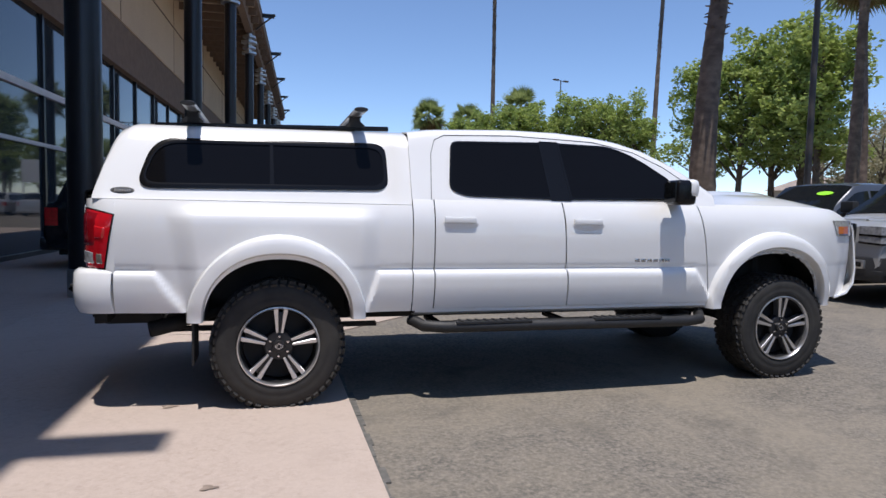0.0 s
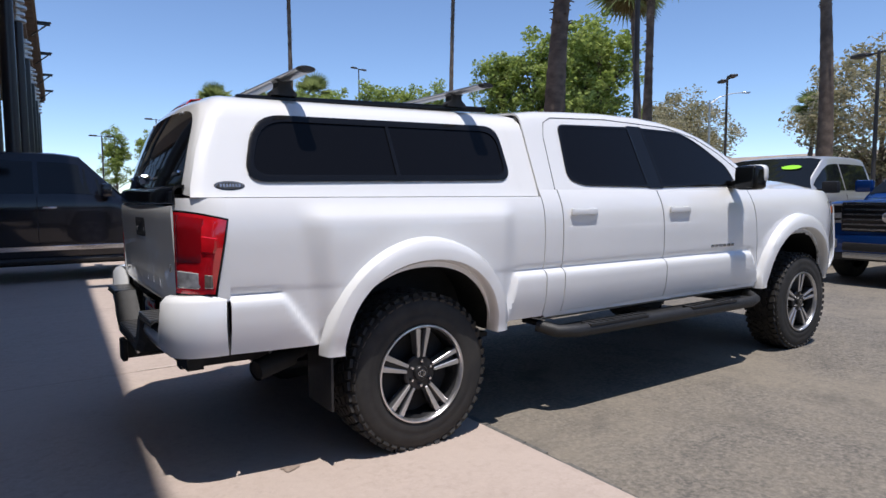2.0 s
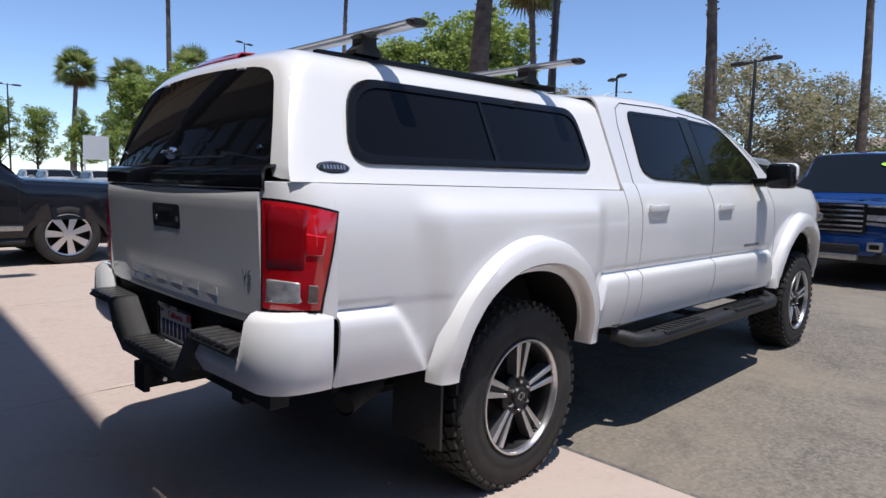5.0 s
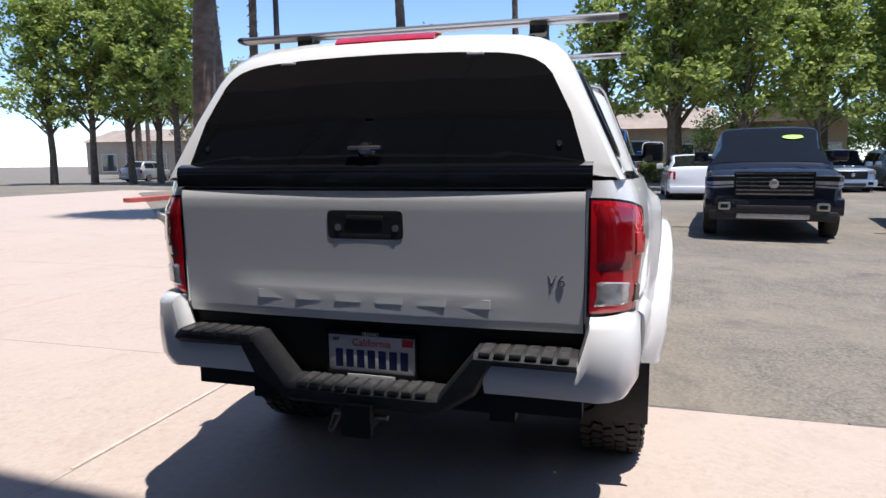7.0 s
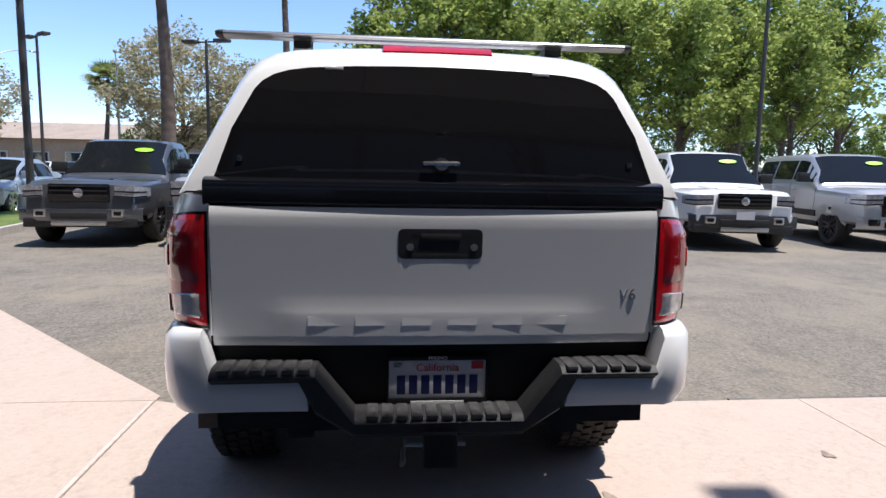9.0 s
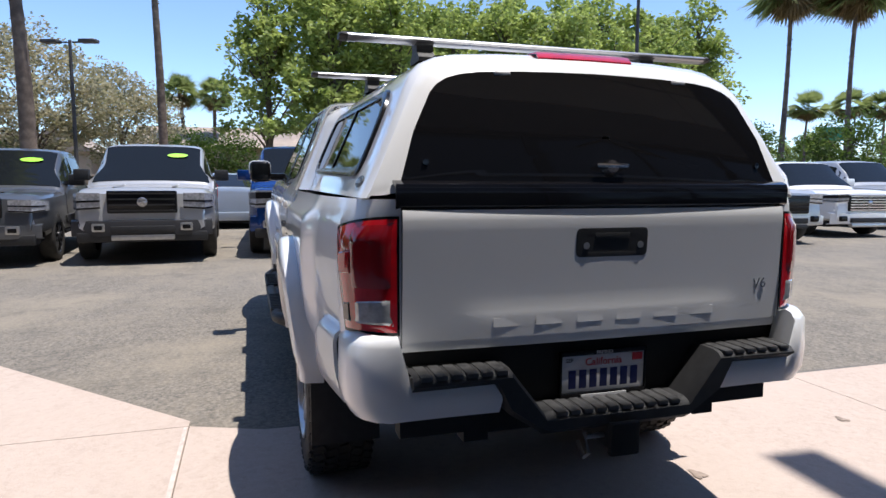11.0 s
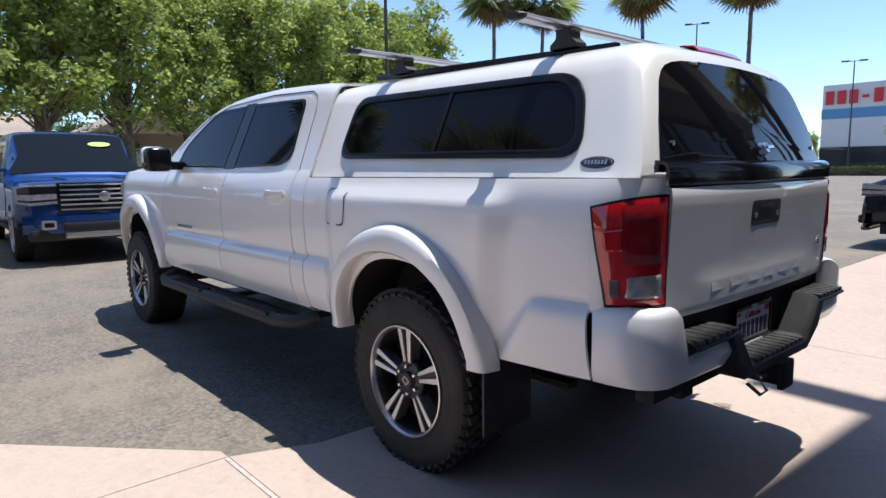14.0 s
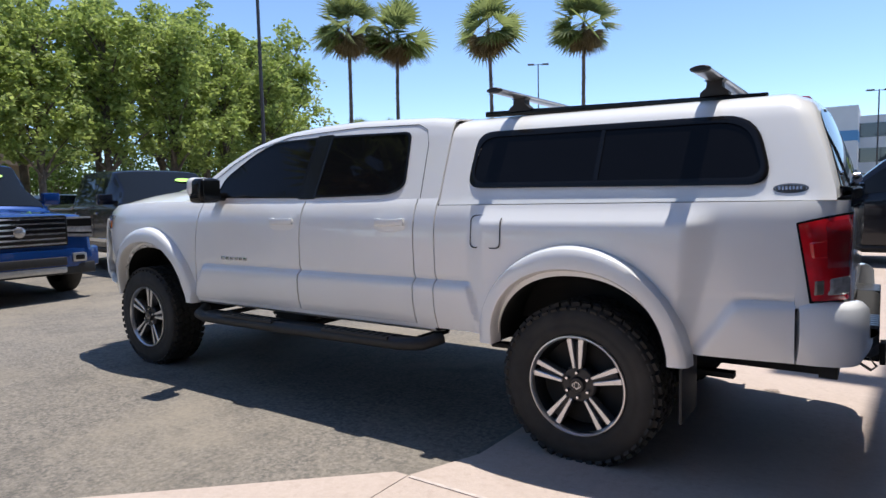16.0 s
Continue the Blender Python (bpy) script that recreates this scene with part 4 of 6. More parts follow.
    exhaust = part("exhaust", bm, UNDERBODY, truck, "dark exhaust pipe with wide tip")
    bm = bmesh.new()
    tube(bm, [(-0.62, -0.58, 0.58), (-0.66, -0.63, 0.50)], 0.006, 6)
    part("hanger", bm, STEEL, exhaust)
    # frame, axles and dark inner body
    def under(name, bm):
        return part(name, bm, UNDERBODY, truck, smooth=0)

    for y in (-0.42, 0.42):
        under("frame_rail", boxed(-1.0, 4.2, y - 0.04, y + 0.04, 0.46, 0.60))
    for nm, d in (("cab_floor", (0.85, 2.85, -0.79, 0.79, 0.56, 1.20)), ("floor_pan", (0.84, 2.86, -0.72, 0.72, 0.52, 0.56)), ("bed_front", (0.47, 0.79, -0.79, 0.79, 0.58, 1.20)),
                  ("bed_rear", (-0.86, -0.49, -0.75, 0.75, 0.58, 1.18)), ("bed_tub", (-0.49, 0.47, -0.60, 0.60, 0.62, 1.18)), ("bed_shelf_right", (-0.49, 0.47, -0.80, -0.60, 0.97, 1.18)),
                  ("bed_shelf_left", (-0.49, 0.47, 0.60, 0.80, 0.97, 1.18)), ("engine", (2.99, 3.95, -0.56, 0.56, 0.55, 1.20)), ("wing_liner_right", (3.0, 3.95, -0.80, -0.56, 1.02, 1.22)),
                  ("wing_liner_left", (3.0, 3.95, 0.56, 0.80, 1.02, 1.22)), ("radiator_support", (3.96, 4.26, -0.62, 0.62, 0.58, 1.08)), ("bulkhead", (2.88, 2.98, -0.80, 0.80, 0.60, 1.2))):
        under(nm.replace("_right", "").replace("_left", ""), boxed(*d))
    for x in (0.0, 3.57):
        under("axle", tube(bmesh.new(), [(x, -0.72, HUB), (x, 0.72, HUB)], 0.05, 10))
    under("differential", boxed(-0.14, 0.14, -0.16, 0.16, HUB - 0.13, HUB + 0.13, bevel=0.05))
    for y in (-0.55, 0.55):
        under("leaf_spring", boxed(-0.62, 0.62, y - 0.03, y + 0.03, HUB + 0.05, HUB + 0.075))
        under("damper", tube(bmesh.new(), [(-0.08, y * 0.9, HUB), (-0.22, y * 0.85, 0.85)], 0.03, 10))
        under("coil_strut", tube(bmesh.new(), [(3.57, y * 1.05, HUB), (3.55, y, 0.95)], 0.045, 10))
    # wheels
    yw = 0.742
    w = make_wheel("wheel", truck, Matrix.Translation((0, -yw, HUB)) @ Matrix.Rotation(radians(3), 4, "Y"), -1)
    copy_part(w, Matrix.Translation((3.57, -yw, HUB)) @ Matrix.Rotation(radians(3), 4, "Y"), truck)
    back_turn = Matrix.Rotation(math.pi, 4, "Z")
    copy_part(w, Matrix.Translation((0, yw, HUB)) @ back_turn @ Matrix.Rotation(radians(-2), 4, "Y"), truck)
    copy_part(w, Matrix.Translation((3.57, yw, HUB)) @ back_turn @ Matrix.Rotation(radians(10), 4, "Y"), truck)
    # fuel door on the left
    bm = bmesh.new()
    fd = rounded([(0.37, 1.0), (0.56, 1.0), (0.56, 1.165), (0.37, 1.165)], 0.03)
    fi = shrink(fd, 0.006)
    grid(bm, [[(x, body_y(x, z) + 0.004, z) for x, z in poly] for poly in (fd, fi)], close=True)
    part("fuel_door_gap", bm, UNDERBODY, truck)
    return truck


white_pickup()


# ---- ground ----
def turned(x, y):
    """A point of the building's own grid (along its front, out of it) in the world: the front runs 3 degrees off the y axis."""
    return (x + 0.055 * y, y - 0.055 * x)


bm = bmesh.new()
flat(bm, [(-900, -900, 0), (900, -900, 0), (900, 900, 0), (-900, 900, 0)])
tagged(part("ground", bm, ASPHALT, smooth=0), "worn grey asphalt car park with pale aggregate", "ground", kind="structure")


def edge_x(y):
    """The apron's edge against the asphalt."""
    return 0.42 if y < 0.9 else (0.42 + 0.07 * ((y - 0.9) / 0.35) ** 2 if y < 1.25 else 0.49 + (y - 1.25) * 1.075)


apron = thing("pavement", "pinkish concrete apron of jointed slabs before the showroom", "pavement", kind="structure")
slab_edges_x = [-15.0, -11.5, -8.0, -4.6, -2.4, 0.58, 3.6, 6.6, 9.6, 12.6, 16.0, 20, 24]
slab_edges_y = [-26, -22, -18, -14.5, -11, -8.1, -2.25, 1.40, 4.4, 7.4, 10.4, 13.4, 16.5, 20, 24]
for xa, xb in zip(slab_edges_x, slab_edges_x[1:]):
    for ya, yb in zip(slab_edges_y, slab_edges_y[1:]):
        n = 10
        left, right = [], []
        for i in range(n + 1):
            y = ya + 0.0025 + (yb - ya - 0.005) * i / n
            e = edge_x(y) if y < 21 else 99
            r = min(xb - 0.0025, e)
            if r > xa + 0.03:
                left.append((xa + 0.0025, y))
                right.append((r, y))
        if len(left) < 2:
            continue
        bm = bmesh.new()
        poly = left[:1] + right + left[:0:-1]
        f = flat(bm, [(x, y, 0.012) for x, y in poly])
        r = bmesh.ops.extrude_face_region(bm, geom=[f])
        bmesh.ops.translate(bm, vec=(0, 0, -0.02), verts=[v for v in r["geom"] if isinstance(v, bmesh.types.BMVert)])
        bmesh.ops.recalc_face_normals(bm, faces=bm.faces[:])
        part("slab", bm, CONCRETE, apron, smooth=0)


# ---- showroom ----
def showroom():
    b = thing("showroom", "beige two-storey car showroom with glass front and dark colonnade", "building", kind="structure")
    frame_m = Matrix.Rotation(radians(-3.15), 4, "Z")
    b.matrix_basis = frame_m
    y0, y1 = -15, 62
    gx = -5.15
    part("upper_wall", boxed(gx - 0.4, gx, y0, y1, 6.5, 11.2), STUCCO, b, "beige stucco upper wall", smooth=0)
    bm = bmesh.new()
    for y in np.arange(y0, y1, 7.75):
        box(bm, gx - 0.01, gx + 0.012, y, y + 0.03, 6.5, 11.2)
    box(bm, gx - 0.01, gx + 0.03, y0, y1, 8.3, 8.34)
    part("wall_reveal", bm, STUCCO_DARK, b, smooth=0)
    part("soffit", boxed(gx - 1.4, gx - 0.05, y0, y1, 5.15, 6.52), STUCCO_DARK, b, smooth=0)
    part("back_wall", boxed(gx - 12, gx - 11.7, y0, y1, 0, 11), STUCCO, b, smooth=0)
    part("end_wall", boxed(gx - 12, gx - 0.4, y0 - 0.3, y0, 0, 11), STUCCO, b, smooth=0)
    part("far_wall", boxed(gx - 12, gx - 0.4, y1, y1 + 0.3, 0, 11), STUCCO, b, smooth=0)
    part("roof_slab", boxed(gx - 12, gx + 0.2, y0, y1, 11, 11.3), STUCCO_DARK, b, smooth=0)
    xg = gx - 0.25
    step = 2.58
    ys = list(np.arange(y0, y1, step))
    p0 = None
    for y in ys:
        for za, zb in ((0.1, 2.32), (2.40, 3.42), (3.56, 5.15)):
            bm = boxed(xg - 0.012, xg, y + 0.05, y + step - 0.05, za, zb)
            part("shop_pane", bm, SHOPGLASS, b, smooth=0)
        bm = boxed(xg - 0.06, xg + 0.06, y - 0.05, y + 0.05, 0, 5.15)
        part("mullion", bm, COLUMN, b, smooth=0)
    part("transom", boxed(xg - 0.06, xg + 0.07, y0, y1, 3.42, 3.56), MULLION, b, "pale horizontal transom", smooth=0)
    part("transom", boxed(xg - 0.06, xg + 0.07, y0, y1, 2.32, 2.40), MULLION, b, smooth=0)
    part("plinth", boxed(xg - 0.1, xg + 0.1, y0, y1, 0, 0.1), COLUMN, b, smooth=0)
    # roof trellis over the colonnade
    cx = -2.45
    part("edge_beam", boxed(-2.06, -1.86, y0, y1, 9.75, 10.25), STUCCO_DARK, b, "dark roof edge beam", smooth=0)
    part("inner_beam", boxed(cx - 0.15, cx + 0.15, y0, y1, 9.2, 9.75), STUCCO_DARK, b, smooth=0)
    part("canopy_deck", boxed(gx, -1.9, y0, y1, 9.76, 9.9), STUCCO, b, smooth=0)
    joist = None
    for y in np.arange(y0, y1, 1.29):
        if joist is None:
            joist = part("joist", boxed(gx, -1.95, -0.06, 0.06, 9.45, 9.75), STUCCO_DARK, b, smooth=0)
            joist.matrix_basis = Matrix.Translation((0, y, 0))
        else:
            again(joist, Matrix.Translation((0, y, 0)))
    col = foot = cap = arm = None
    for k in range(-2, 8):
        y = 3.95 + 7.75 * k
        m = Matrix.Translation((cx, y, 0))
        if col is None:
            bm = bmesh.new()
            lathe(bm, [(0.20, 0.35), (0.20, 8.2)], 24, "z")
            col = part("column", bm, COLUMN, b, "black round steel column")
            bm = bmesh.new()
            lathe(bm, [(0.22, 0.0), (0.22, 0.33), (0.205, 0.36)], 24, "z")
            foot = part("column_base", bm, STEEL, b, "bright steel column base")
            bm = bmesh.new()
            for r, z in ((0.33, 8.2), (0.30, 8.45), (0.36, 8.7), (0.3, 8.95)):
                lathe(bm, [(0.0, z), (r, z + 0.02), (r, z + 0.12), (0.0, z + 0.14)], 20, "z")
            lathe(bm, [(0.13, 8.15), (0.13, 9.25)], 16, "z")
            cap = part("column_head", bm, STEEL, b, "ringed steel column head")
            bm = bmesh.new()
            box(bm, 0.35, 1.15, -0.05, 0.05, 9.98, 10.10)
            box(bm, 0.55, 1.20, -0.14, 0.14, 10.10, 10.14)
            tube(bm, [(0.3, 0, 9.4), (1.0, 0, 10.0)], 0.04, 6)
            arm = part("roof_bracket", bm, COLUMN, b, "dark bracket standing out past the roof edge", smooth=0)
            for o in (col, foot, cap, arm):
                o.matrix_basis = m
        else:
            for o in (col, foot, cap, arm):
                again(o, m)
    # sign board between the columns, lettering as plain bars
    sign = part("sign_board", boxed(-2.32, -2.22, 8.0, 11.4, 8.05, 8.75), COLUMN, b, "black sign board with pale lettering bars", smooth=0)
    bm = bmesh.new()
    for q in range(8):
        box(bm, -2.225, -2.20, 8.2 + q * 0.39, 8.48 + q * 0.39, 8.2, 8.6)
    part("sign_bar", bm, MULLION, sign, smooth=0)
    return b


showroom()


# ---- parked vehicles ----
CAR = {}


def car_wheel(r, dark):
    key = (round(r, 3), dark)
    if key not in CAR:
        bm = bmesh.new()
        lathe(bm, [(r * 0.66, 0.1), (r * 0.75, 0.115), (r * 0.93, 0.11), (r, 0.085), (r, -0.085), (r * 0.93, -0.11), (r * 0.75, -0.115), (r * 0.66, -0.10)], 36)
        tyre = bpy.data.meshes.new("tyre")
        bm.to_mesh(tyre)
        bm.free()
        tyre.materials.append(RUBBER)
        bm = bmesh.new()
        lathe(bm, [(r * 0.67, -0.105), (r * 0.64, -0.09), (r * 0.62, 0.0), (0.001, 0.0)], 36)
        rim = bpy.data.meshes.new("rim")
        bm.to_mesh(rim)
        bm.free()
        rim.materials.append(RIM_DARK)
        bm = bmesh.new()
        n = 7
        for k in range(n):
            m = Matrix.Rotation(2 * math.pi * k / n, 4, "Y")
            if dark:
                for e in (-1, 1):
                    box(bm, e * r * 0.075 - r * 0.045, e * r * 0.075 + r * 0.045, -0.10, -0.05, r * 0.08, r * 0.63, bevel=0.008, seg=1, m=m @ Matrix.Rotation(e * 0.10, 4, "Y"))
            else:
                front = [(-0.07 * r, -0.103, 0.1 * r), (0.07 * r, -0.103, 0.1 * r), (0.125 * r, -0.096, 0.67 * r), (-0.125 * r, -0.096, 0.67 * r)]
                vf = [bm.verts.new(m @ Vector(p)) for p in front]
                vb = [bm.verts.new(m @ Vector((x * 0.8, -0.05, z))) for x, _, z in front]
                bm.faces.new(vf)
                for i in range(4):
                    bm.faces.new((vf[i], vb[i], vb[(i + 1) % 4], vf[(i + 1) % 4]))
        if not dark:
            lathe(bm, [(r * 0.70, -0.112), (r * 0.69, -0.118), (r * 0.655, -0.112), (r * 0.645, -0.09)], 36)
        lathe(bm, [(0.0, -0.112), (r * 0.17, -0.108), (r * 0.2, -0.06)], 20)
        bmesh.ops.recalc_face_normals(bm, faces=bm.faces[:])
        spk = bpy.data.meshes.new("spokes")
        bm.to_mesh(spk)
        bm.free()
        spk.materials.append(RIM_DARK if dark else ALLOY)
        for me in (tyre, rim):
            for p in me.polygons:
                p.use_smooth = True
        CAR[key] = (tyre, rim, spk)
    return CAR[key]


def parked(name, label, category, paint, m, L, W, H, hood, belt, c, wheels, r, deck=None, low=0.32, nose=0.75, dark_rims=False,
           sticker=False, grille=None, lamps=(0.68, 0.90), chrome=False, pickup=False, cladding=False, doors=2, plate=False, bumper=None):
    """A parked vehicle whose nose stands at its origin and whose tail lies along +x."""
    v = thing(name, label, category, "parked vehicles", m)
    INSIDE[0] = Vector((L / 2, 0, 0.8))
    c0, c1, c2, c3 = c
    deck = deck or belt
    wf, wr = wheels

    def top(x):
        return float(np.interp(x, [0, 0.06, 0.25, c0, c0 + 0.05, c1, c1 + 0.25, (c1 + c2) / 2, c2 - 0.15, c2, c3, c3 + 0.08, L - 0.04, L],
                               [nose, hood * 0.9, hood * 0.965, hood, hood + 0.03, H - 0.05, H - 0.01, H, H - 0.01, H - 0.04, deck + 0.02, deck, deck, deck - 0.10]))

    def width(x):
        w = W / 2
        if x < 0.8:
            w -= 0.16 * (1 - x / 0.8) ** 2.2
        if x > L - 0.5:
            w -= 0.06 * ((x - L + 0.5) / 0.5) ** 2
        return w

    def arch(x):
        z = low + (0.06 if x < 0.5 else 0)
        for cx in (wf, wr):
            u = abs(x - cx) / (r + 0.075)
            if u < 1:
                z = max(z, r * 0.6 + (r * 0.55 + 0.075) * (1 - u ** 2.4) ** (1 / 2.4) + 0.03)
        return z

    def cabin(x):
        return ss(top(x), belt + 0.02, belt + 0.3)

    def section(x, off=0.0):
        w, zt, zl, k = width(x) + off, top(x) + off, arch(x), cabin(x)
        zb = min(belt, zt - 0.07)
        ye = w * (0.90 - 0.15 * k)
        return [(w - 0.09, zl), (w - 0.012, min(zl + 0.05, zb - 0.02)), (w, max(zl + 0.04, min(0.62, zb - 0.12))), (w - 0.018, max(zl + 0.05, zb - 0.20)), (w - 0.012, max(zl + 0.06, zb - 0.10)), (w - 0.035, zb),
                (ye + 0.03, zt - 0.055 - 0.0 * k), (ye, zt - 0.02), (ye - 0.09, zt), (ye * 0.5, zt + 0.018), (0, zt + 0.024)]

    xs = sorted({*np.linspace(0, L, 30).tolist(), 0.02, 0.06, 0.12, 0.25, c0, c0 + 0.05, c1, c1 + 0.12, c2 - 0.1, c2, c3, c3 + 0.08, L - 0.04, L - 0.12,
                 *[cx + (r + 0.075) * math.cos(math.pi * k / 16) for cx in (wf, wr) for k in range(17)]})
    rows = []
    for x in xs:
        h = section(x)
        rows.append([(x, -y, z) for y, z in h] + [(x, y, z) for y, z in h[-2::-1]])
    bm = bmesh.new()
    vs = grid(bm, rows, True)
    bm.faces.new(vs[0]), bm.faces.new(vs[-1])
    tidy(bm)
    bmesh.ops.recalc_face_normals(bm, faces=bm.faces[:])
    body = part("body", bm, paint, v, smooth=35)
    bm = boxed(0.25, L - 0.2, -W / 2 + 0.14, W / 2 - 0.14, low - 0.08, low + 0.3)
    for cx in (wf, wr):
        box(bm, cx - r - 0.05, cx + r + 0.05, -W / 2 + 0.12, W / 2 - 0.12, low + 0.1, r * 1.15 + 0.12)
    part("underbody", bm, UNDERBODY, v, smooth=0)

    # side glass, split at the door pillars
    def on_side(x, f):
        h = section(x)
        (ya, za), (yb, zb) = h[5], h[6]
        return ya + (yb - ya) * f + 0.006, za + (zb - za) * f

    xa, xb = c0 + 0.22, c2 + (0.0 if pickup else (c3 - c2) * 0.25)
    cuts = np.linspace(xa, xb, doors + 1)
    cuts[0] = xa
    for s in (-1, 1):
        for a, b in zip(cuts, cuts[1:]):
            rows = []
            for x in np.linspace(a + 0.03, b - 0.03, 9):
                if top(x) - belt < 0.12:
                    continue
                rows.append([(x, s * on_side(x, f)[0], on_side(x, f)[1]) for f in (0.10, 0.35, 0.6, 0.86)])
            if len(rows) > 1:
                part("side_window", panel(rows, s > 0, 0.004), GLASS_CAR, v, "dark side window")
        # door gaps and handles
        for b in (*cuts[1:], c0 + 0.08):
            bm = bmesh.new()
            pts = [(b, s * (section(b)[j][0] + 0.001), section(b)[j][1]) for j in (2, 3, 4, 5)]
            tube(bm, pts, 0.004, 4)
            part("door_gap", bm, UNDERBODY, v, smooth=0)
        for b in cuts[1:]:
            y = s * (W / 2 - 0.005)
            bm = boxed(b - 0.24, b - 0.06, y - 0.018, y + 0.018, belt - 0.16, belt - 0.13, bevel=0.008, seg=1)
            part("door_handle", bm, CHROME if chrome else paint, v)
        my = W / 2 + 0.10
        bm = boxed(c0 + 0.32, c0 + 0.46, min(s * (my - 0.12), s * (my + 0.12)), max(s * (my - 0.12), s * (my + 0.12)), belt + 0.01, belt + 0.20, bevel=0.03)
        box(bm, c0 + 0.36, c0 + 0.44, min(s * (my - 0.25), s * (my - 0.08)), max(s * (my - 0.25), s * (my - 0.08)), belt + 0.03, belt + 0.08)
        part("side_mirror", bm, PLASTIC_BLACK if dark_rims else paint, v)
        if cladding or chrome:
            y = s * (W / 2 + 0.004)
            bm = boxed(wf + r + 0.12, wr - r - 0.12, y - 0.014, y + 0.014, low + 0.14, low + (0.21 if chrome else 0.26), bevel=0.006, seg=1)
            part("side_moulding", bm, CHROME if chrome else PLASTIC_BLACK, v)
        bm = bmesh.new()
        tube(bm, [(wf + r + 0.1, s * (W / 2 - 0.06), low + 0.0), (wr - r - 0.1, s * (W / 2 - 0.06), low + 0.0)], 0.05, 8)
        part("sill", bm, PLASTIC_BLACK, v)
        # lamps
        lz0, lz1 = hood * lamps[0] + 0.05, hood * lamps[1]
        rows = []
        for x in (0.0, 0.06, 0.16, 0.30, 0.42):
            wx = width(x) + 0.012
            rows.append([(x - 0.012 * (1 if x == 0 else 0), s * wx, z) for z in (lz0 + 0.05 * x, lz1 - 0.08 * x)])
        rows.insert(0, [(-0.022, s * (width(0) * 0.66), z) for z in (lz0 + 0.02, lz1)])
        lamp = part("headlamp", panel(rows, s < 0, 0.02), LAMP_CLEAR, v, "clear headlamp")
        for fa, fb in ((0.52, 0.9), (0.14, 0.24)) if chrome else ((0.44, 0.56), (0.02, 0.12)):
            inner = [[(x - 0.004 * (x < 0.05), y + s * 0.004 * (x > -0.02), za + (zb - za) * f) for f in (fa, fb)] for (x, y, za), (_, _, zb) in rows[:5]]
            part("lamp_bezel", panel(inner, s < 0, 0.004), TRIM_BLACK, lamp)
        rows = [[(x, s * (width(x) + 0.01), z) for z in (deck * 0.66, deck * 0.92)] for x in (L - 0.22, L - 0.1, L - 0.02)]
        rows.append([(L + 0.012, s * width(L) * 0.80, z) for z in (deck * 0.66, deck * 0.90)])
        part("tail_lamp", panel(rows, s > 0, 0.012), LAMP_RED, v, "red tail lamp")
    # windscreen and rear glass
    def across(x0, x1, name, inset):
        rows = []
        for x in np.linspace(x0, x1, 7):
            h = section(x)
            ye = h[7][0] - inset
            rows.append([(x, y, h[8][1] + 0.012 + 0.02 * (1 - (y / ye) ** 2) - (0.02 if abs(y) > ye - 0.06 else 0)) for y in np.linspace(-ye, ye, 11)])
        return part(name, panel(rows, False, 0.004), GLASS_CAR, v, "dark glass")

    across(c0 + 0.09, c1 - 0.02, "windscreen", 0.0)
    if not pickup:
        across(c2 + 0.05, c3 - 0.06, "rear_window", 0.03)
    # grille, bumper, fog lamps
    gz0, gz1 = (grille or (0.55, 0.88))
    gw = width(0) * (0.66 if chrome or not pickup else 0.56)
    bm = boxed(-0.035, 0.05, -gw, gw, hood * gz0, hood * gz1, bevel=0.03)
    g = part("grille", bm, TRIM_BLACK, v, "black grille")
    bm = bmesh.new()
    n = 6 if chrome else 4
    for q in range(n):
        z = hood * gz0 + (q + 0.5) * hood * (gz1 - gz0) / n
        box(bm, -0.05, -0.03, -gw * 0.94, gw * 0.94, z - 0.011, z + 0.011)
    part("grille_bar", bm, CHROME if chrome else PLASTIC_BLACK, g, smooth=0)
    bm = bmesh.new()
    lathe(bm, [(0.0, -0.06), (0.06, -0.058), (0.07, -0.05)], 20)
    bmesh.ops.rotate(bm, cent=(0, 0, 0), matrix=Matrix.Rotation(radians(-90), 3, "Z"), verts=bm.verts[:])
    bmesh.ops.translate(bm, vec=(0.0, 0, hood * (gz0 + gz1) / 2), verts=bm.verts[:])
    part("emblem", bm, BADGE_SILVER, g)
    bz0, bz1 = low - 0.02, hood * gz0 - (0.03 if chrome or not pickup else 0.09)
    bm = bmesh.new()
    rows = []
    for k in np.linspace(-1, 1, 15):
        xe = -0.07 + 0.12 * abs(k) ** 3
        rows.append([(xe + 0.1, k * (width(0.3) + 0.01), bz0), (xe + 0.01, k * (width(0.3) + 0.01), bz0 + 0.02), (xe, k * (width(0.3) + 0.01), (bz0 + bz1) / 2), (xe + 0.01, k * (width(0.3) + 0.01), bz1 - 0.02), (xe + 0.1, k * (width(0.3) + 0.01), bz1)])
    bump = part("front_bumper", panel(rows, True, 0.02), bumper or paint, v)
    bm = boxed(-0.085, 0.0, -gw * 0.92, gw * 0.92, bz0 + 0.05, bz0 + 0.16, bevel=0.02)
    part("air_intake", bm, PLASTIC_BLACK, bump)
    bm = boxed(-0.09, 0.02, -gw * 0.9, gw * 0.9, bz0 - 0.05, bz0 + 0.03, bevel=0.02)
    part("skid_plate", bm, STEEL if chrome or pickup else PLASTIC_BLACK, bump)
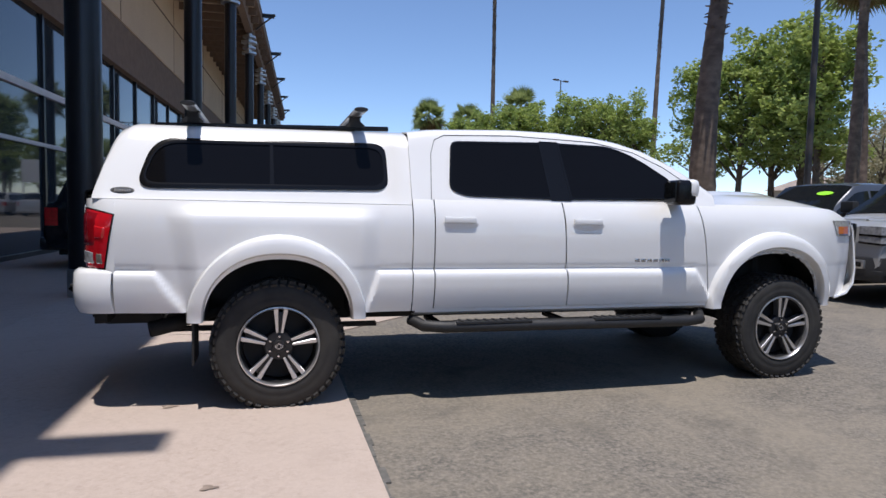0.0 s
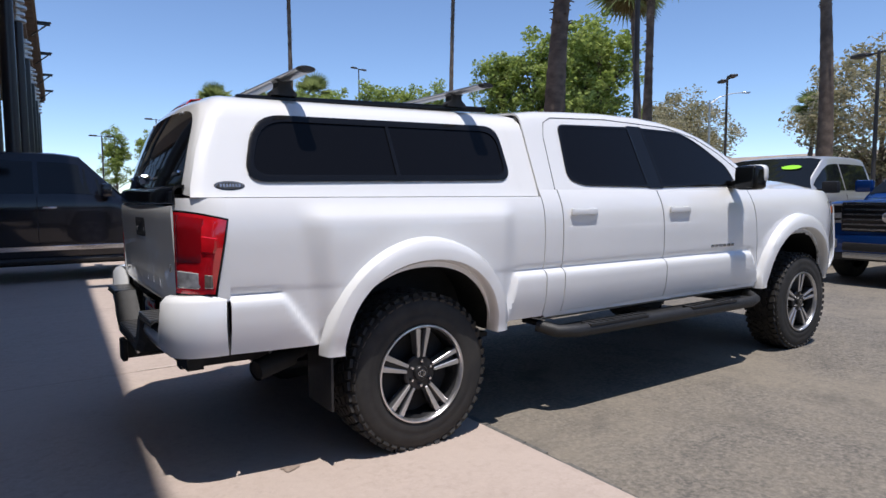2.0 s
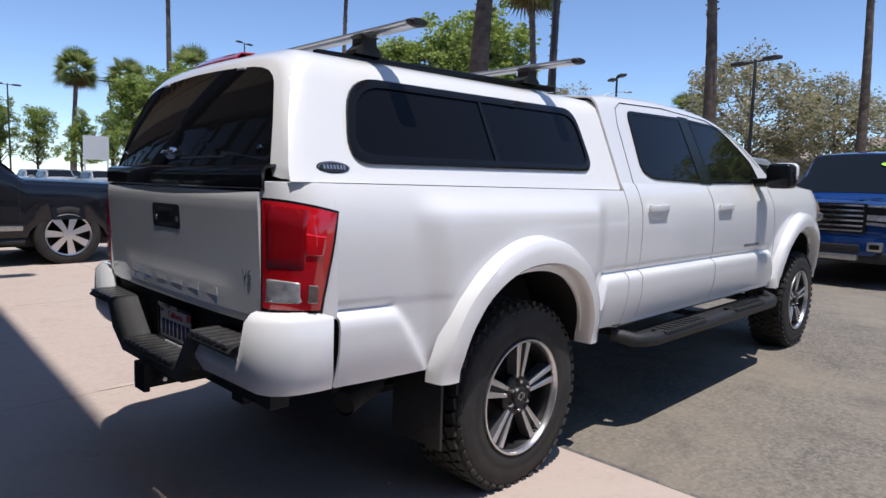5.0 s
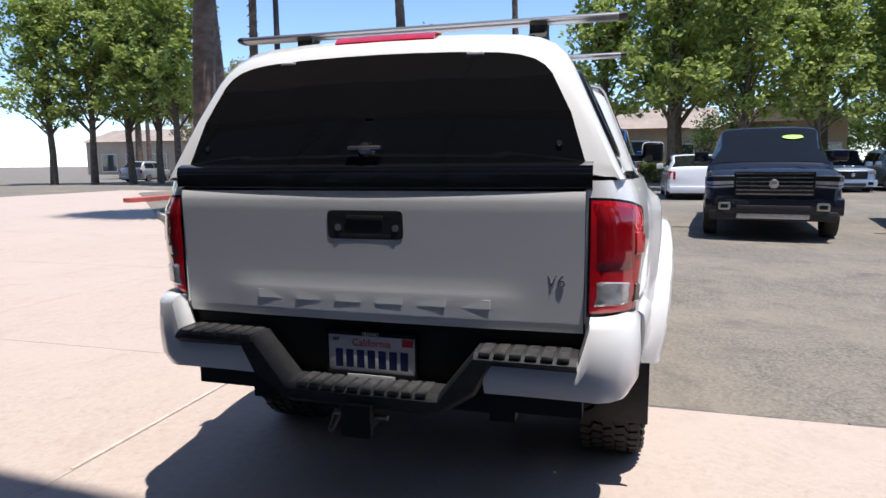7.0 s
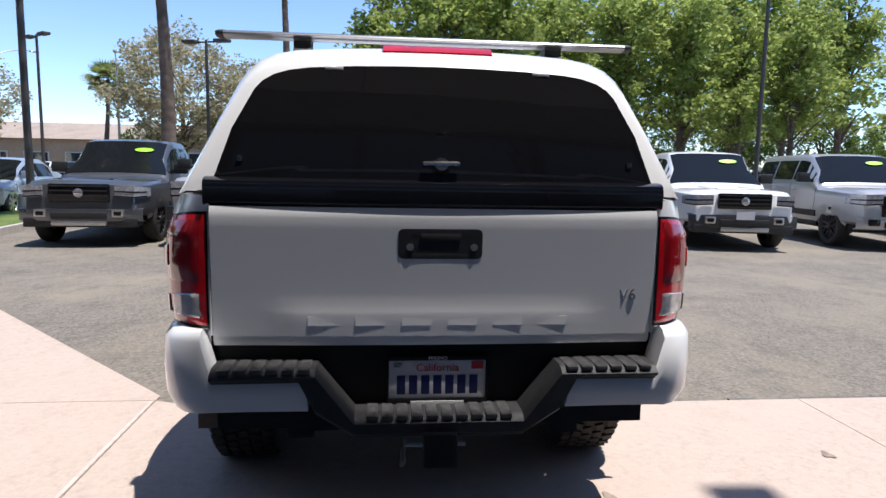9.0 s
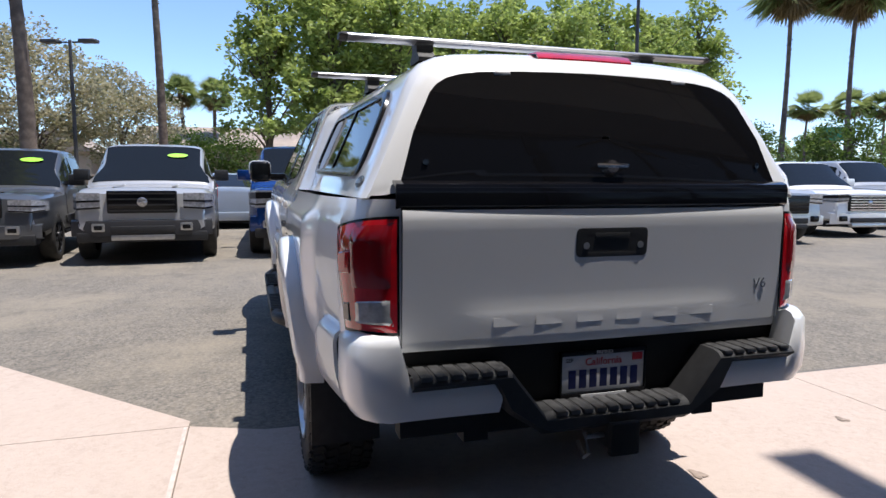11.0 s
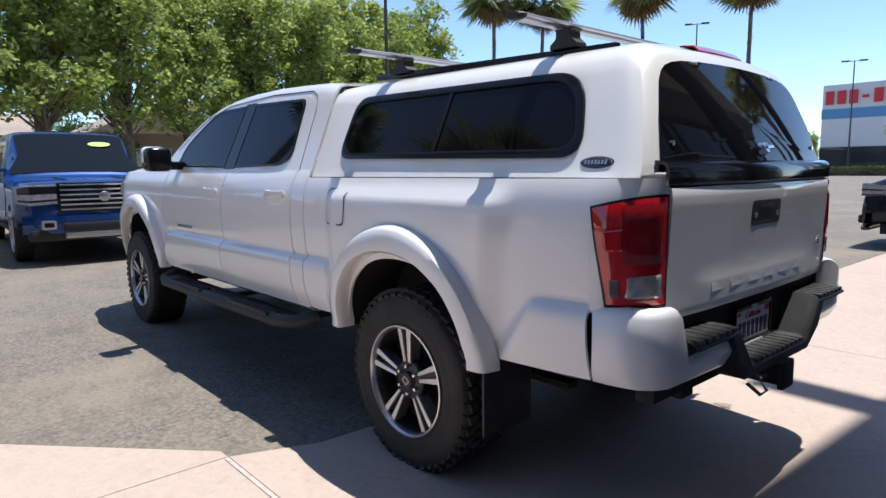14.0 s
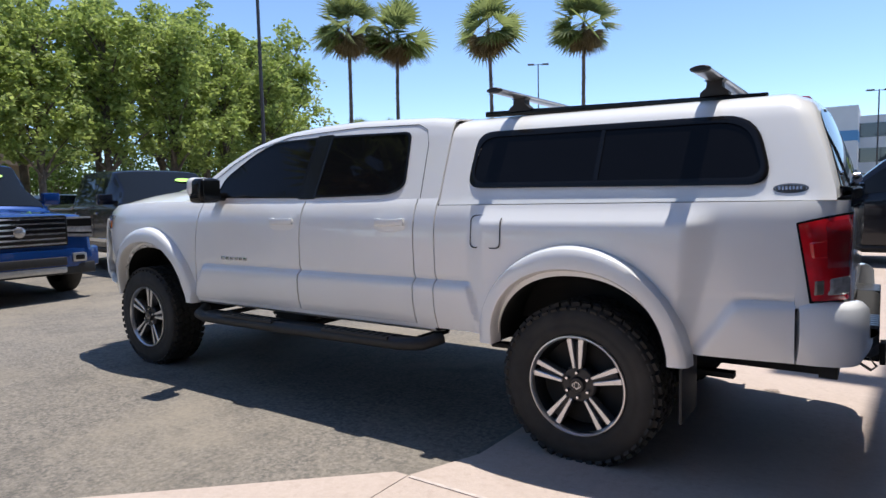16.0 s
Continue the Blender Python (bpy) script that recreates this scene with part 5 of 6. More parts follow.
    for s in (-1, 1):
        yy = s * (gw + 0.12)
        bm = boxed(-0.065, 0.03, yy - 0.09, yy + 0.09, bz0 + 0.08, bz0 + 0.2, bevel=0.025)
        part("fog_lamp", bm, TRIM_BLACK, bump) if not pickup else part("fog_lamp", bm, STEEL, bump, "bright fog lamp surround")
        if pickup:
            part("lamp_lens", boxed(-0.072, 0.0, yy - 0.06, yy + 0.06, bz0 + 0.105, bz0 + 0.175, bevel=0.02), TRIM_BLACK, v)
    if plate:
        bm = boxed(-0.095, -0.08, -0.15, 0.15, bz0 + 0.16, bz0 + 0.30)
        part("number_plate", bm, PLATE_WHITE, bump, smooth=0)
    if pickup:
        # bonnet ridges and a lower chin
        for s in (-1, 1):
            rows = [[(x, s * (W * 0.2 + d), top(x) + 0.024 + h) for d, h in ((-0.03, -0.01), (-0.01, 0.012), (0.02, 0.012), (0.05, -0.012))] for x in np.linspace(0.3, c0 - 0.05, 7)]
            part("bonnet_ridge", panel(rows, False, 0.004), paint, body)
        bm = boxed(-0.02, 0.3, -W / 2 + 0.12, W / 2 - 0.12, low - 0.10, low + 0.05, bevel=0.03)
        part("chin", bm, PLASTIC_BLACK, bump)
    part("rear_bumper", boxed(L - 0.06, L + 0.07, -W / 2 + 0.06, W / 2 - 0.06, low, low + 0.22, bevel=0.04), paint if not pickup else CHROME, v)
    if sticker:
        x = c1 - (c1 - c0) * 0.28
        z = top(x) + 0.045
        bm = bmesh.new()
        th = math.atan2(H - hood, c1 - c0)
        flat(bm, [(x + 0.055 * math.sin(t) * math.cos(th) - 0.012, -0.36 * W / 2 - 0.02 + 0.17 * math.cos(t) * 1.0, z + 0.055 * math.sin(t) * math.sin(th)) for t in [2 * math.pi * q / 20 for q in range(20)]])
        thicken(bm, 0.002)
        part("sale_sticker", bm, STICKER, v, "lime green oval windscreen sticker", smooth=0)
    tyre, rim, spk = car_wheel(r, dark_rims)
    for cx in (wf, wr):
        for s in (-1, 1):
            w = new("wheel", rim)
            w.parent = v
            w.matrix_basis = Matrix.Translation((cx, s * (W / 2 - 0.12), r)) @ (Matrix.Rotation(math.pi, 4, "Z") if s > 0 else Matrix.Identity(4)) @ Matrix.Rotation(0.3 * cx, 4, "Y")
            for nm, me in (("tyre", tyre), ("spokes", spk)):
                o = new(nm, me)
                o.parent = w
    return v


def paint(name, colour, rough=0.25, metal=0.0):
    dark = max(colour) < 0.06
    return material(name, colour, rough, metal=metal, coat=0.12 if dark else 0.7, vary=0.02, scale=2, spec=0.12 if dark else 0.5)


P_GREY = paint("grey_paint", (0.11, 0.115, 0.125), 0.3, 0.55)
P_SILVER = paint("silver_paint", (0.50, 0.50, 0.50), 0.3, 0.45)
P_BLUE = material("blue_paint", (0.005, 0.045, 0.20), 0.25, metal=0.3, coat=0.8, spec=0.3, vary=0.02, scale=2)
P_NAVY = material("navy_paint", (0.010, 0.013, 0.024), 0.25, metal=0.2, coat=0.45, spec=0.3, vary=0.02, scale=2)
P_BLACK = material("black_paint", (0.006, 0.007, 0.012), 0.2, coat=0.5, spec=0.3, vary=0.02, scale=2)
P_ICE = paint("ice_blue_paint", (0.42, 0.48, 0.55), 0.3, 0.4)
P_CHARCOAL = paint("charcoal_bumper", (0.055, 0.055, 0.058), 0.4)
P_RED = paint("red_paint", (0.30, 0.015, 0.02), 0.3, 0.2)


def at(x, y, turn=0.0):
    return Matrix.Translation((x, y, 0)) @ Matrix.Rotation(radians(turn), 4, "Z")


TRUCK = dict(category="pickup truck", pickup=True)
parked("pickup_truck", "dark grey crew-cab pickup with black wheels and lime windscreen sticker", "pickup truck", P_GREY, at(7.5, 4.85, 3), 5.4, 1.91, 1.79, 1.08, 1.15, (1.55, 2.35, 3.55, 3.72), (0.95, 4.18), 0.385, deck=1.16, low=0.42, dark_rims=True, sticker=True, pickup=True, cladding=True, grille=(0.66, 0.93))
parked("pickup_truck", "silver full-size crew-cab pickup with dark grille and grey bumper", "pickup truck", P_SILVER, at(7.55, 2.6, 2), 5.8, 2.03, 1.90, 1.16, 1.24, (1.40, 2.25, 3.85, 4.02), (0.98, 4.55), 0.41, deck=1.26, low=0.44, sticker=True, pickup=True, grille=(0.66, 0.95), lamps=(0.66, 0.92), dark_rims=True, bumper=P_CHARCOAL)
parked("pickup_truck", "bright blue full-size crew-cab pickup with chrome grille bars", "pickup truck", P_BLUE, at(7.75, 0.1, -2), 6.1, 2.05, 1.92, 1.17, 1.25, (1.45, 2.25, 3.95, 4.12), (1.02, 4.95), 0.42, deck=1.28, low=0.44, sticker=True, pickup=True, chrome=True, grille=(0.62, 0.96), lamps=(0.66, 0.94))
parked("pickup_truck", "navy crew-cab pickup with chrome grille beside the blue truck", "pickup truck", P_NAVY, at(8.0, -3.0, -8), 5.9, 2.03, 1.88, 1.15, 1.23, (1.45, 2.25, 3.9, 4.07), (1.0, 4.7), 0.41, deck=1.26, low=0.43, sticker=True, pickup=True, chrome=True, grille=(0.62, 0.95))
parked("pickup_truck", "white mid-size crew-cab pickup with black lower bumper", "pickup truck", PAINT_WHITE, at(7.4, -6.05, -11), 5.4, 1.91, 1.79, 1.08, 1.15, (1.5, 2.3, 3.6, 3.76), (0.95, 4.2), 0.39, deck=1.18, low=0.42, dark_rims=True, sticker=True, pickup=True, cladding=True, grille=(0.68, 0.93), plate=True, bumper=P_CHARCOAL)
parked("suv", "silver off-road SUV with roof rack beside white pickup", "SUV", P_SILVER, at(7.4, -9.2, -10), 4.85, 1.92, 1.80, 1.13, 1.20, (1.45, 2.15, 4.45, 4.72), (0.92, 3.7), 0.39, deck=1.12, low=0.40, dark_rims=True, sticker=True, cladding=True, doors=3)
parked("suv", "large white SUV with silver grille and alloy wheels", "SUV", PAINT_WHITE, at(8.2, -12.4, -6), 5.0, 1.97, 1.78, 1.10, 1.15, (1.35, 2.1, 4.55, 4.85), (0.95, 3.85), 0.38, deck=1.08, low=0.32, chrome=True, doors=3)
parked("suv", "silver SUV with dark glass in the parking row", "SUV", P_SILVER, at(9.6, -16.0, -6), 5.0, 2.0, 1.88, 1.18, 1.22, (1.35, 2.1, 4.6, 4.88), (0.95, 3.9), 0.39, deck=1.12, low=0.34, chrome=True, doors=3)
parked("car", "silver saloon seen from behind with thin red tail lamps", "car", P_ICE, at(19.3, 1.7, 180), 4.9, 1.86, 1.44, 0.90, 0.95, (1.25, 2.1, 3.35, 4.35), (0.9, 3.75), 0.335, deck=1.02, low=0.22, doors=2)
parked("car", "pale blue electric saloon with smooth nose near the grass island", "car", P_ICE, at(12.5, 9.9, 6), 4.7, 1.86, 1.44, 0.84, 0.92, (1.1, 2.1, 3.3, 4.4), (0.9, 3.75), 0.335, deck=1.0, low=0.22)
parked("suv", "glossy black full-size SUV with bright side moulding and seven-spoke wheels", "SUV", P_BLACK, at(1.5, 8.3, 180), 5.18, 2.05, 1.90, 1.16, 1.24, (1.5, 2.2, 4.75, 5.02), (1.02, 3.96), 0.41, deck=1.15, low=0.34, chrome=True, doors=3)
parked("suv", "black SUV parked across the drive with dark alloy wheels", "SUV", P_BLACK, at(0.9, -9.3, 180), 4.8, 1.95, 1.72, 1.06, 1.12, (1.35, 2.05, 4.35, 4.65), (0.92, 3.75), 0.38, deck=1.05, low=0.30, doors=3)
parked("car", "red saloon among far parked cars", "car", P_RED, at(30, 10.5, 10), 4.6, 1.82, 1.45, 0.9, 0.95, (1.2, 2.0, 3.3, 4.2), (0.9, 3.6), 0.33, deck=1.0, low=0.22)
parked("suv", "white SUV parked far across the lot", "SUV", PAINT_WHITE, at(13, -38, -70), 4.4, 1.88, 1.66, 1.05, 1.08, (1.2, 1.9, 3.95, 4.25), (0.9, 3.55), 0.37, deck=1.02, low=0.28, doors=3)
parked("car", "dark saloon parked far across the lot", "car", P_NAVY, at(9.5, -32, -60), 4.6, 1.82, 1.42, 0.88, 0.93, (1.2, 2.0, 3.3, 4.2), (0.9, 3.6), 0.33, deck=0.98, low=0.22)

# rows of cars far off behind the black SUV and across the lot
rng = random.Random(11)
cols = [PAINT_WHITE, P_SILVER, P_ICE, P_GREY, P_NAVY, P_SILVER, PAINT_WHITE, P_SILVER]
first = {}
spots = [(6.5 + 2.6 * i, 46 + 0.4 * i + 6 * j, 90) for j in range(3) for i in range(9)] + [(34 + 1.0 * i, 12 + 3.0 * i, 10) for i in range(9)] + [(24 + 0.6 * i, -3 - 3.0 * i, 0) for i in range(7)]
for x, y, turn in spots:
    k = rng.randrange(len(cols))
    m = at(x + rng.uniform(-0.3, 0.3), y + rng.uniform(-0.3, 0.3), turn + (180 if rng.random() < 0.4 else 0))
    if k not in first:
        first[k] = parked("car", "car in a far row of the sales lot", "car", cols[k], m, 4.7, 1.83, 1.48 + 0.1 * (k % 3), 0.94, 0.98, (1.2, 1.95, 3.5 + 0.3 * (k % 2), 4.4), (0.9, 3.6), 0.34, deck=1.02, low=0.23)
    else:
        copy_thing(first[k], m)


# ---- trees ----
def leaf_tree(name, label, seed, height, radius, trunk_h, leaf_mat, clumps, per, size, spread=1.0, upright=0):
    """A tapered trunk with limbs, and a crown of small leaves in clumps. Built at the origin."""
    rng = random.Random(seed)
    t = thing(name, label, "tree", "trees")
    bm = bmesh.new()
    tube(bm, [(0, 0, 0), (0.05, 0.02, trunk_h * 0.5), (0.0, 0.1, trunk_h), (0.1, 0.0, height * 0.55), (0.05, 0.05, height * 0.82)], [0.20, 0.16, 0.14, 0.09, 0.03], 8)
    cents = []
    lobes = []
    for i in range(upright):
        a, d = 2.4 * i + rng.uniform(-0.4, 0.4), radius * 0.62 * math.sqrt(i / max(1, upright - 1))
        lobes.append((d * math.cos(a), d * math.sin(a), height * rng.uniform(0.80, 1.0) - 0.28 * d, radius * rng.uniform(0.40, 0.52)))
    for i in range(clumps):
        if lobes:
            lx, ly, lt, lr = lobes[i % upright]
            f = rng.random() ** 0.85
            z0 = trunk_h + 0.25 * math.hypot(lx, ly) * rng.random()
            rr = lr * (1.0 - 0.75 * max(0, f - 0.35) / 0.65) * math.sqrt(rng.uniform(0.15, 1)) * (0.75 + 0.25 * min(1, f / 0.2))
            az = rng.uniform(0, 6.283)
            cents.append(Vector((lx + rr * math.cos(az), ly + rr * math.sin(az), z0 + (lt - z0) * f)))
            continue
        while True:
            u, v, w = rng.uniform(-1, 1), rng.uniform(-1, 1), rng.uniform(-1, 1)
            d = u * u + v * v + w * w
            if 0.12 < d < 1:
                break
        zz = trunk_h + (height - trunk_h) * (0.5 + 0.5 * w)
        taper = 1.0 if w < 0.2 else 1.0 - 0.45 * (w - 0.2)
        cents.append(Vector((u * radius * taper, v * radius * taper, zz)))
    for c in cents[::5]:
        base = Vector((0, 0, max(trunk_h * 0.8, c.z - 1.2 - 0.4 * (c.xy.length))))
        tube(bm, [base, base.lerp(c, 0.5) + Vector((0, 0, 0.15)), c], [0.06, 0.035, 0.012], 5)
    part("trunk", bm, BARK, t)
    verts, faces = [], []
    for c in cents:
        cr = rng.uniform(0.45, 0.85) * spread
        for _ in range(per):
            d = Vector((rng.gauss(0, 1), rng.gauss(0, 1), rng.gauss(0, 0.75)))
            p = c + d.normalized() * cr * rng.random() ** 0.4
            a = Vector((rng.gauss(0, 1), rng.gauss(0, 1), rng.gauss(0, 0.5))).normalized()
            b = a.cross(Vector((rng.gauss(0, 1), rng.gauss(0, 1), rng.gauss(0, 1)))).normalized()
            s = size * rng.uniform(0.6, 1.25)
            k = len(verts)
            verts += [p - a * s, p + b * s * 0.55, p + a * s, p - b * s * 0.55]
            faces.append((k, k + 1, k + 2, k + 3))
    me = bpy.data.meshes.new("crown")
    me.from_pydata([tuple(q) for q in verts], [], faces)
    me.materials.append(leaf_mat)
    o = new("crown", me)
    o.parent = t
    return t


def placed(protos, spots, seed):
    """The prototypes at the first spots, and copies at the others."""
    rng = random.Random(seed)
    used = set()
    for i, (x, y, k) in enumerate(spots):
        q = protos[i % len(protos)]
        m = Matrix.Translation((x, y, 0)) @ Matrix.Rotation(rng.uniform(0, 6.28), 4, "Z")
        sc = k * rng.uniform(0.95, 1.05)
        o = q if q.name not in used else copy_thing(q, m)
        used.add(q.name)
        o.matrix_basis = m @ Matrix.Diagonal((sc, sc, sc, 1))


green = [leaf_tree("tree", "green broad-leaved tree with dense upright crown", s, 10.2, 2.4, 3.1, LEAF, 180, 40, 0.13, spread=0.66, upright=u) for s, u in ((1, 7), (2, 9), (3, 8))]
row_b = [(27 + 0.25 * math.sin(i * 2.1), 0.2 - 2.9 * i, 1.0 + 0.08 * math.sin(i * 1.7)) for i in range(8)]
row_b2 = [(33 + 0.5 * math.sin(i * 1.3), -3.5 - 3.4 * i, 1.28) for i in range(8)]
row_a = [(33 + 1.2 * math.sin(i), 27.5 + 2.4 * i, 1.35) for i in range(5)]
row_a2 = [(30.5 - 1.3 * i, 44 + 2.2 * i, 1.18) for i in range(9)]
far_n = [(8 + 3.5 * i, 72 + (i % 3), 0.85) for i in range(9)]
far_s = [(13, -76, 0.95), (16, -79, 0.9), (-8, -84, 0.8), (-3, -88, 0.75), (44, -80, 0.7), (50, -76, 0.7)]
belt = [(118 * math.cos(radians(a)) + 3 * math.sin(a), 118 * math.sin(radians(a)), 0.78 + 0.2 * math.sin(a * 1.9)) for a in (-84, -81, -78.5, -76, -73, -70.5, -57, -54.5, -52, -49, -46, -43, -40)]
belt += [((124 + 4 * math.sin(i * 2.3)) * math.cos(radians(-62 + 1.35 * i)), (124 + 4 * math.sin(i * 2.3)) * math.sin(radians(-62 + 1.35 * i)), 0.85 + 0.15 * math.sin(i * 1.3)) for i in range(18)]
placed(green, row_b + row_b2 + row_a + row_a2 + far_n + far_s + belt, 5)
pale = [leaf_tree("tree", "pale sparse tree with dry brownish blossom", s, 9.0, 4.0, 2.2, LEAF_PALE, 150, 95, 0.115, spread=1.1) for s in (7, 8)]
placed(pale, [(42, 13.5, 1.12), (48, 9.8, 1.05), (52, 34, 1.2), (56, 39, 1.1), (40, 29, 0.9)], 6)
shrub = [leaf_tree("small_tree", "low dark green street tree", 12, 4.6, 2.0, 1.0, HEDGE, 60, 70, 0.10)]
placed(shrub, [(40, 4.5, 1.0), (39, 1.8, 0.95), (46, 17, 1.0), (44, -14, 1.0), (41, -8, 0.9), (9, -70, 1.4), (36, -44, 1.4), (54, -15, 1.3), (52, -20, 1.4), (50, -25, 1.3), (48, -30, 1.45), (45, -35, 1.3), (42, -40, 1.4), (58, -9, 1.3), (56, -22, 1.6), (52, -32, 1.6)], 7)


def palm(seed, height, dry, label, frond=1.75):
    """A tall fan palm."""
    rng = random.Random(seed)
    t = thing("palm_tree", label, "palm tree", "palm trees")
    bm = bmesh.new()
    lean = rng.uniform(-0.4, 0.4)
    pts, rad = [], []
    n = 46
    for i in range(n + 1):
        f = i / n
        pts.append((lean * f * f, 0.25 * math.sin(f * 3 + seed), height * f))
        rad.append((0.30 - 0.13 * min(1, f * 1.6)) * (1 + 0.06 * (i % 2)) + 0.12 * max(0, 0.05 - f) * 8)
    tube(bm, pts, rad, 10)
    for i in range(70):
        f = rng.uniform(0.55, 0.98)
        a = rng.uniform(0, 6.28)
        p = Vector((lean * f * f, 0.25 * math.sin(f * 3 + seed), height * f))
        d = Vector((math.cos(a), math.sin(a), 0))
        tube(bm, [p + d * 0.14, p + d * 0.26 + Vector((0, 0, rng.uniform(-0.12, 0.1)))], [0.04, 0.015], 4)
    part("trunk", bm, PALM_BARK, t)
    top = Vector(pts[-1])

    def fronds(count, lo, hi, length):
        verts, faces = [], []
        for _ in range(count):
            az, el = rng.uniform(0, 6.28), radians(rng.uniform(lo, hi))
            d = Vector((math.cos(az) * math.cos(el), math.sin(az) * math.cos(el), math.sin(el)))
            side = Vector((-math.sin(az), math.cos(az), 0))
            tw = rng.uniform(-0.9, 0.9)
            side = side * math.cos(tw) + side.cross(d) * math.sin(tw)
            ln = length * rng.uniform(0.8, 1.15)
            hub = top + d * ln * 0.48 + Vector((0, 0, -0.08))
            k = len(verts)
            verts += [top - side * 0.025, top + side * 0.025, hub + side * 0.02, hub - side * 0.02]
            faces.append((k, k + 1, k + 2, k + 3))
            for j in range(15):
                an = radians(-78 + 156 * j / 14)
                v = (d * math.cos(an) + side * math.sin(an))
                l2 = ln * 0.62 * (0.75 + 0.25 * math.cos(an))
                drop = Vector((0, 0, -0.16 * l2 * rng.uniform(0.6, 1.2)))
                w = (side * math.cos(an) - d * math.sin(an)) * 0.045 * length
                mid = hub + v * l2 * 0.55
                k = len(verts)
                verts += [hub, mid - w * 0.8, hub + v * l2 * 1.12 + drop, mid + w * 0.8]
                faces.append((k, k + 1, k + 2, k + 3))
        me = bpy.data.meshes.new("fronds")
        me.from_pydata([tuple(q) for q in verts], [], faces)
        return me

    me = fronds(46, -42, 86, frond)
    me.materials.append(PALM_LEAF)
    o = new("fronds", me)
    o.parent = t
    me = fronds(dry, -80, -30, frond * 0.75)
    me.materials.append(PALM_DRY)
    o = new("dry_skirt", me)
    o.parent = t
    return t


def palms(proto, height, spots):
    first_one = True
    for i, (x, y, h, *wide) in enumerate(spots):
        m = Matrix.Translation((x, y, 0)) @ Matrix.Rotation(i * 2.1, 4, "Z")
        o = proto if first_one else copy_thing(proto, m)
        first_one = False
        k = h / height
        kk = wide[0] if wide else max(k, 0.9)
        o.matrix_basis = m @ Matrix.Diagonal((kk, kk, k, 1))


palms(palm(1, 24, 26, "very tall fan palm with rough bare trunk", 2.4), 24, [(23.4, 60.7, 27), (38.7, 53.7, 27), (35, 5.6, 19), (58, 51, 18)])
palms(palm(4, 13, 24, "fan palm with rough bare trunk", 2.1), 13, [(30.5, 22.5, 14.0), (20.4, 13.8, 11.0), (10.4, 8.5, 9.5, 1.2), (26, 9.6, 15), (47, 43, 14.5), (-5.6, -21, 9.4), (-7.5, -25, 9.8)])
palms(palm(2, 10, 30, "fan palm with full green crown and dry skirt", 1.9), 10, [(26, 103, 16.6), (33.2, 101, 16.2), (42.1, 97.7, 18.4), (52, 22.5, 8.2), (64, 6.8, 9.6), (64, 4.2, 9.4), ])
palms(palm(3, 18, 30, "tall slender fan palm behind the lot", 3.5), 18, [(46.3, -47.5, 19.3), (42.3, -51.3, 18.6), (34.4, -57.3, 19.2), (25.8, -61.9, 19.2), (78, -84, 13), (74, -88, 13), (71, -91, 12.6), (60, -100, 12), (15, -110, 12)])


# ---- lamp posts ----
def lamp_post(x, y, h, turn=0.0, heads=2, thick=0.09):
    t = thing("street_lamp", "dark steel car park lamp with flat twin heads" if heads == 2 else "dark steel lamp pole", "street lamp", "lamp posts", at(x, y, turn))
    bm = bmesh.new()
    tube(bm, [(0, 0, 0.5), (0, 0, h)], [thick, thick * 0.7], 10)
    part("pole", bm, POLE, t)
    bm = bmesh.new()
    lathe(bm, [(0.0, 0.62), (0.26, 0.6), (0.28, 0.0)], 16, "z")
    part("footing", bm, KERB, t)
    for s in (-1, 1):
        bm = boxed(min(s * 0.1, s * 0.6), max(s * 0.1, s * 0.6), -0.03, 0.03, h - 0.12, h - 0.06)
        box(bm, min(s * 0.45, s * 1.15), max(s * 0.45, s * 1.15), -0.2, 0.2, h - 0.12, h + 0.02, bevel=0.03, seg=1)
        part("lamp_head", bm, POLE, t)
    return t


for x, y, h, turn in ((32.3, 63, 16, 20), (27, 7.9, 6.9, 70), (13.1, 8.45, 9.6, 60), (20, -14, 10.5, 60), (30.5, -61, 15.5, 30), (20, -74, 11.8, 20), (-0.5, -75, 11, 20), (12, 71, 9.8, 10), (6.5, 69, 7.6, 10), (23, 77, 12, 10), (33, 18, 8.0, 50)):
    lamp_post(x, y, h, turn)

# ---- far buildings ----
def gable(bm, x0, x1, y0, y1, z0, z1, along="y", over=0.5):
    if along == "y":
        xm = (x0 + x1) / 2
        pts = [(x0 - over, y0 - over, z0), (xm, y0 - over, z1), (x1 + over, y0 - over, z0)]
        pts2 = [(x, y1 + over, z) for x, _, z in pts]
    else:
        ym = (y0 + y1) / 2
        pts = [(x0 - over, y0 - over, z0), (x0 - over, ym, z1), (x0 - over, y1 + over, z0)]
        pts2 = [(x1 + over, y, z) for _, y, z in pts]
    a, b = [bm.verts.new(p) for p in pts], [bm.verts.new(p) for p in pts2]
    bm.faces.new(a), bm.faces.new(b[::-1])
    for i in range(3):
        j = (i + 1) % 3
        bm.faces.new((a[i], b[i], b[j], a[j]))
    bmesh.ops.recalc_face_normals(bm, faces=bm.faces[:])
    return bm


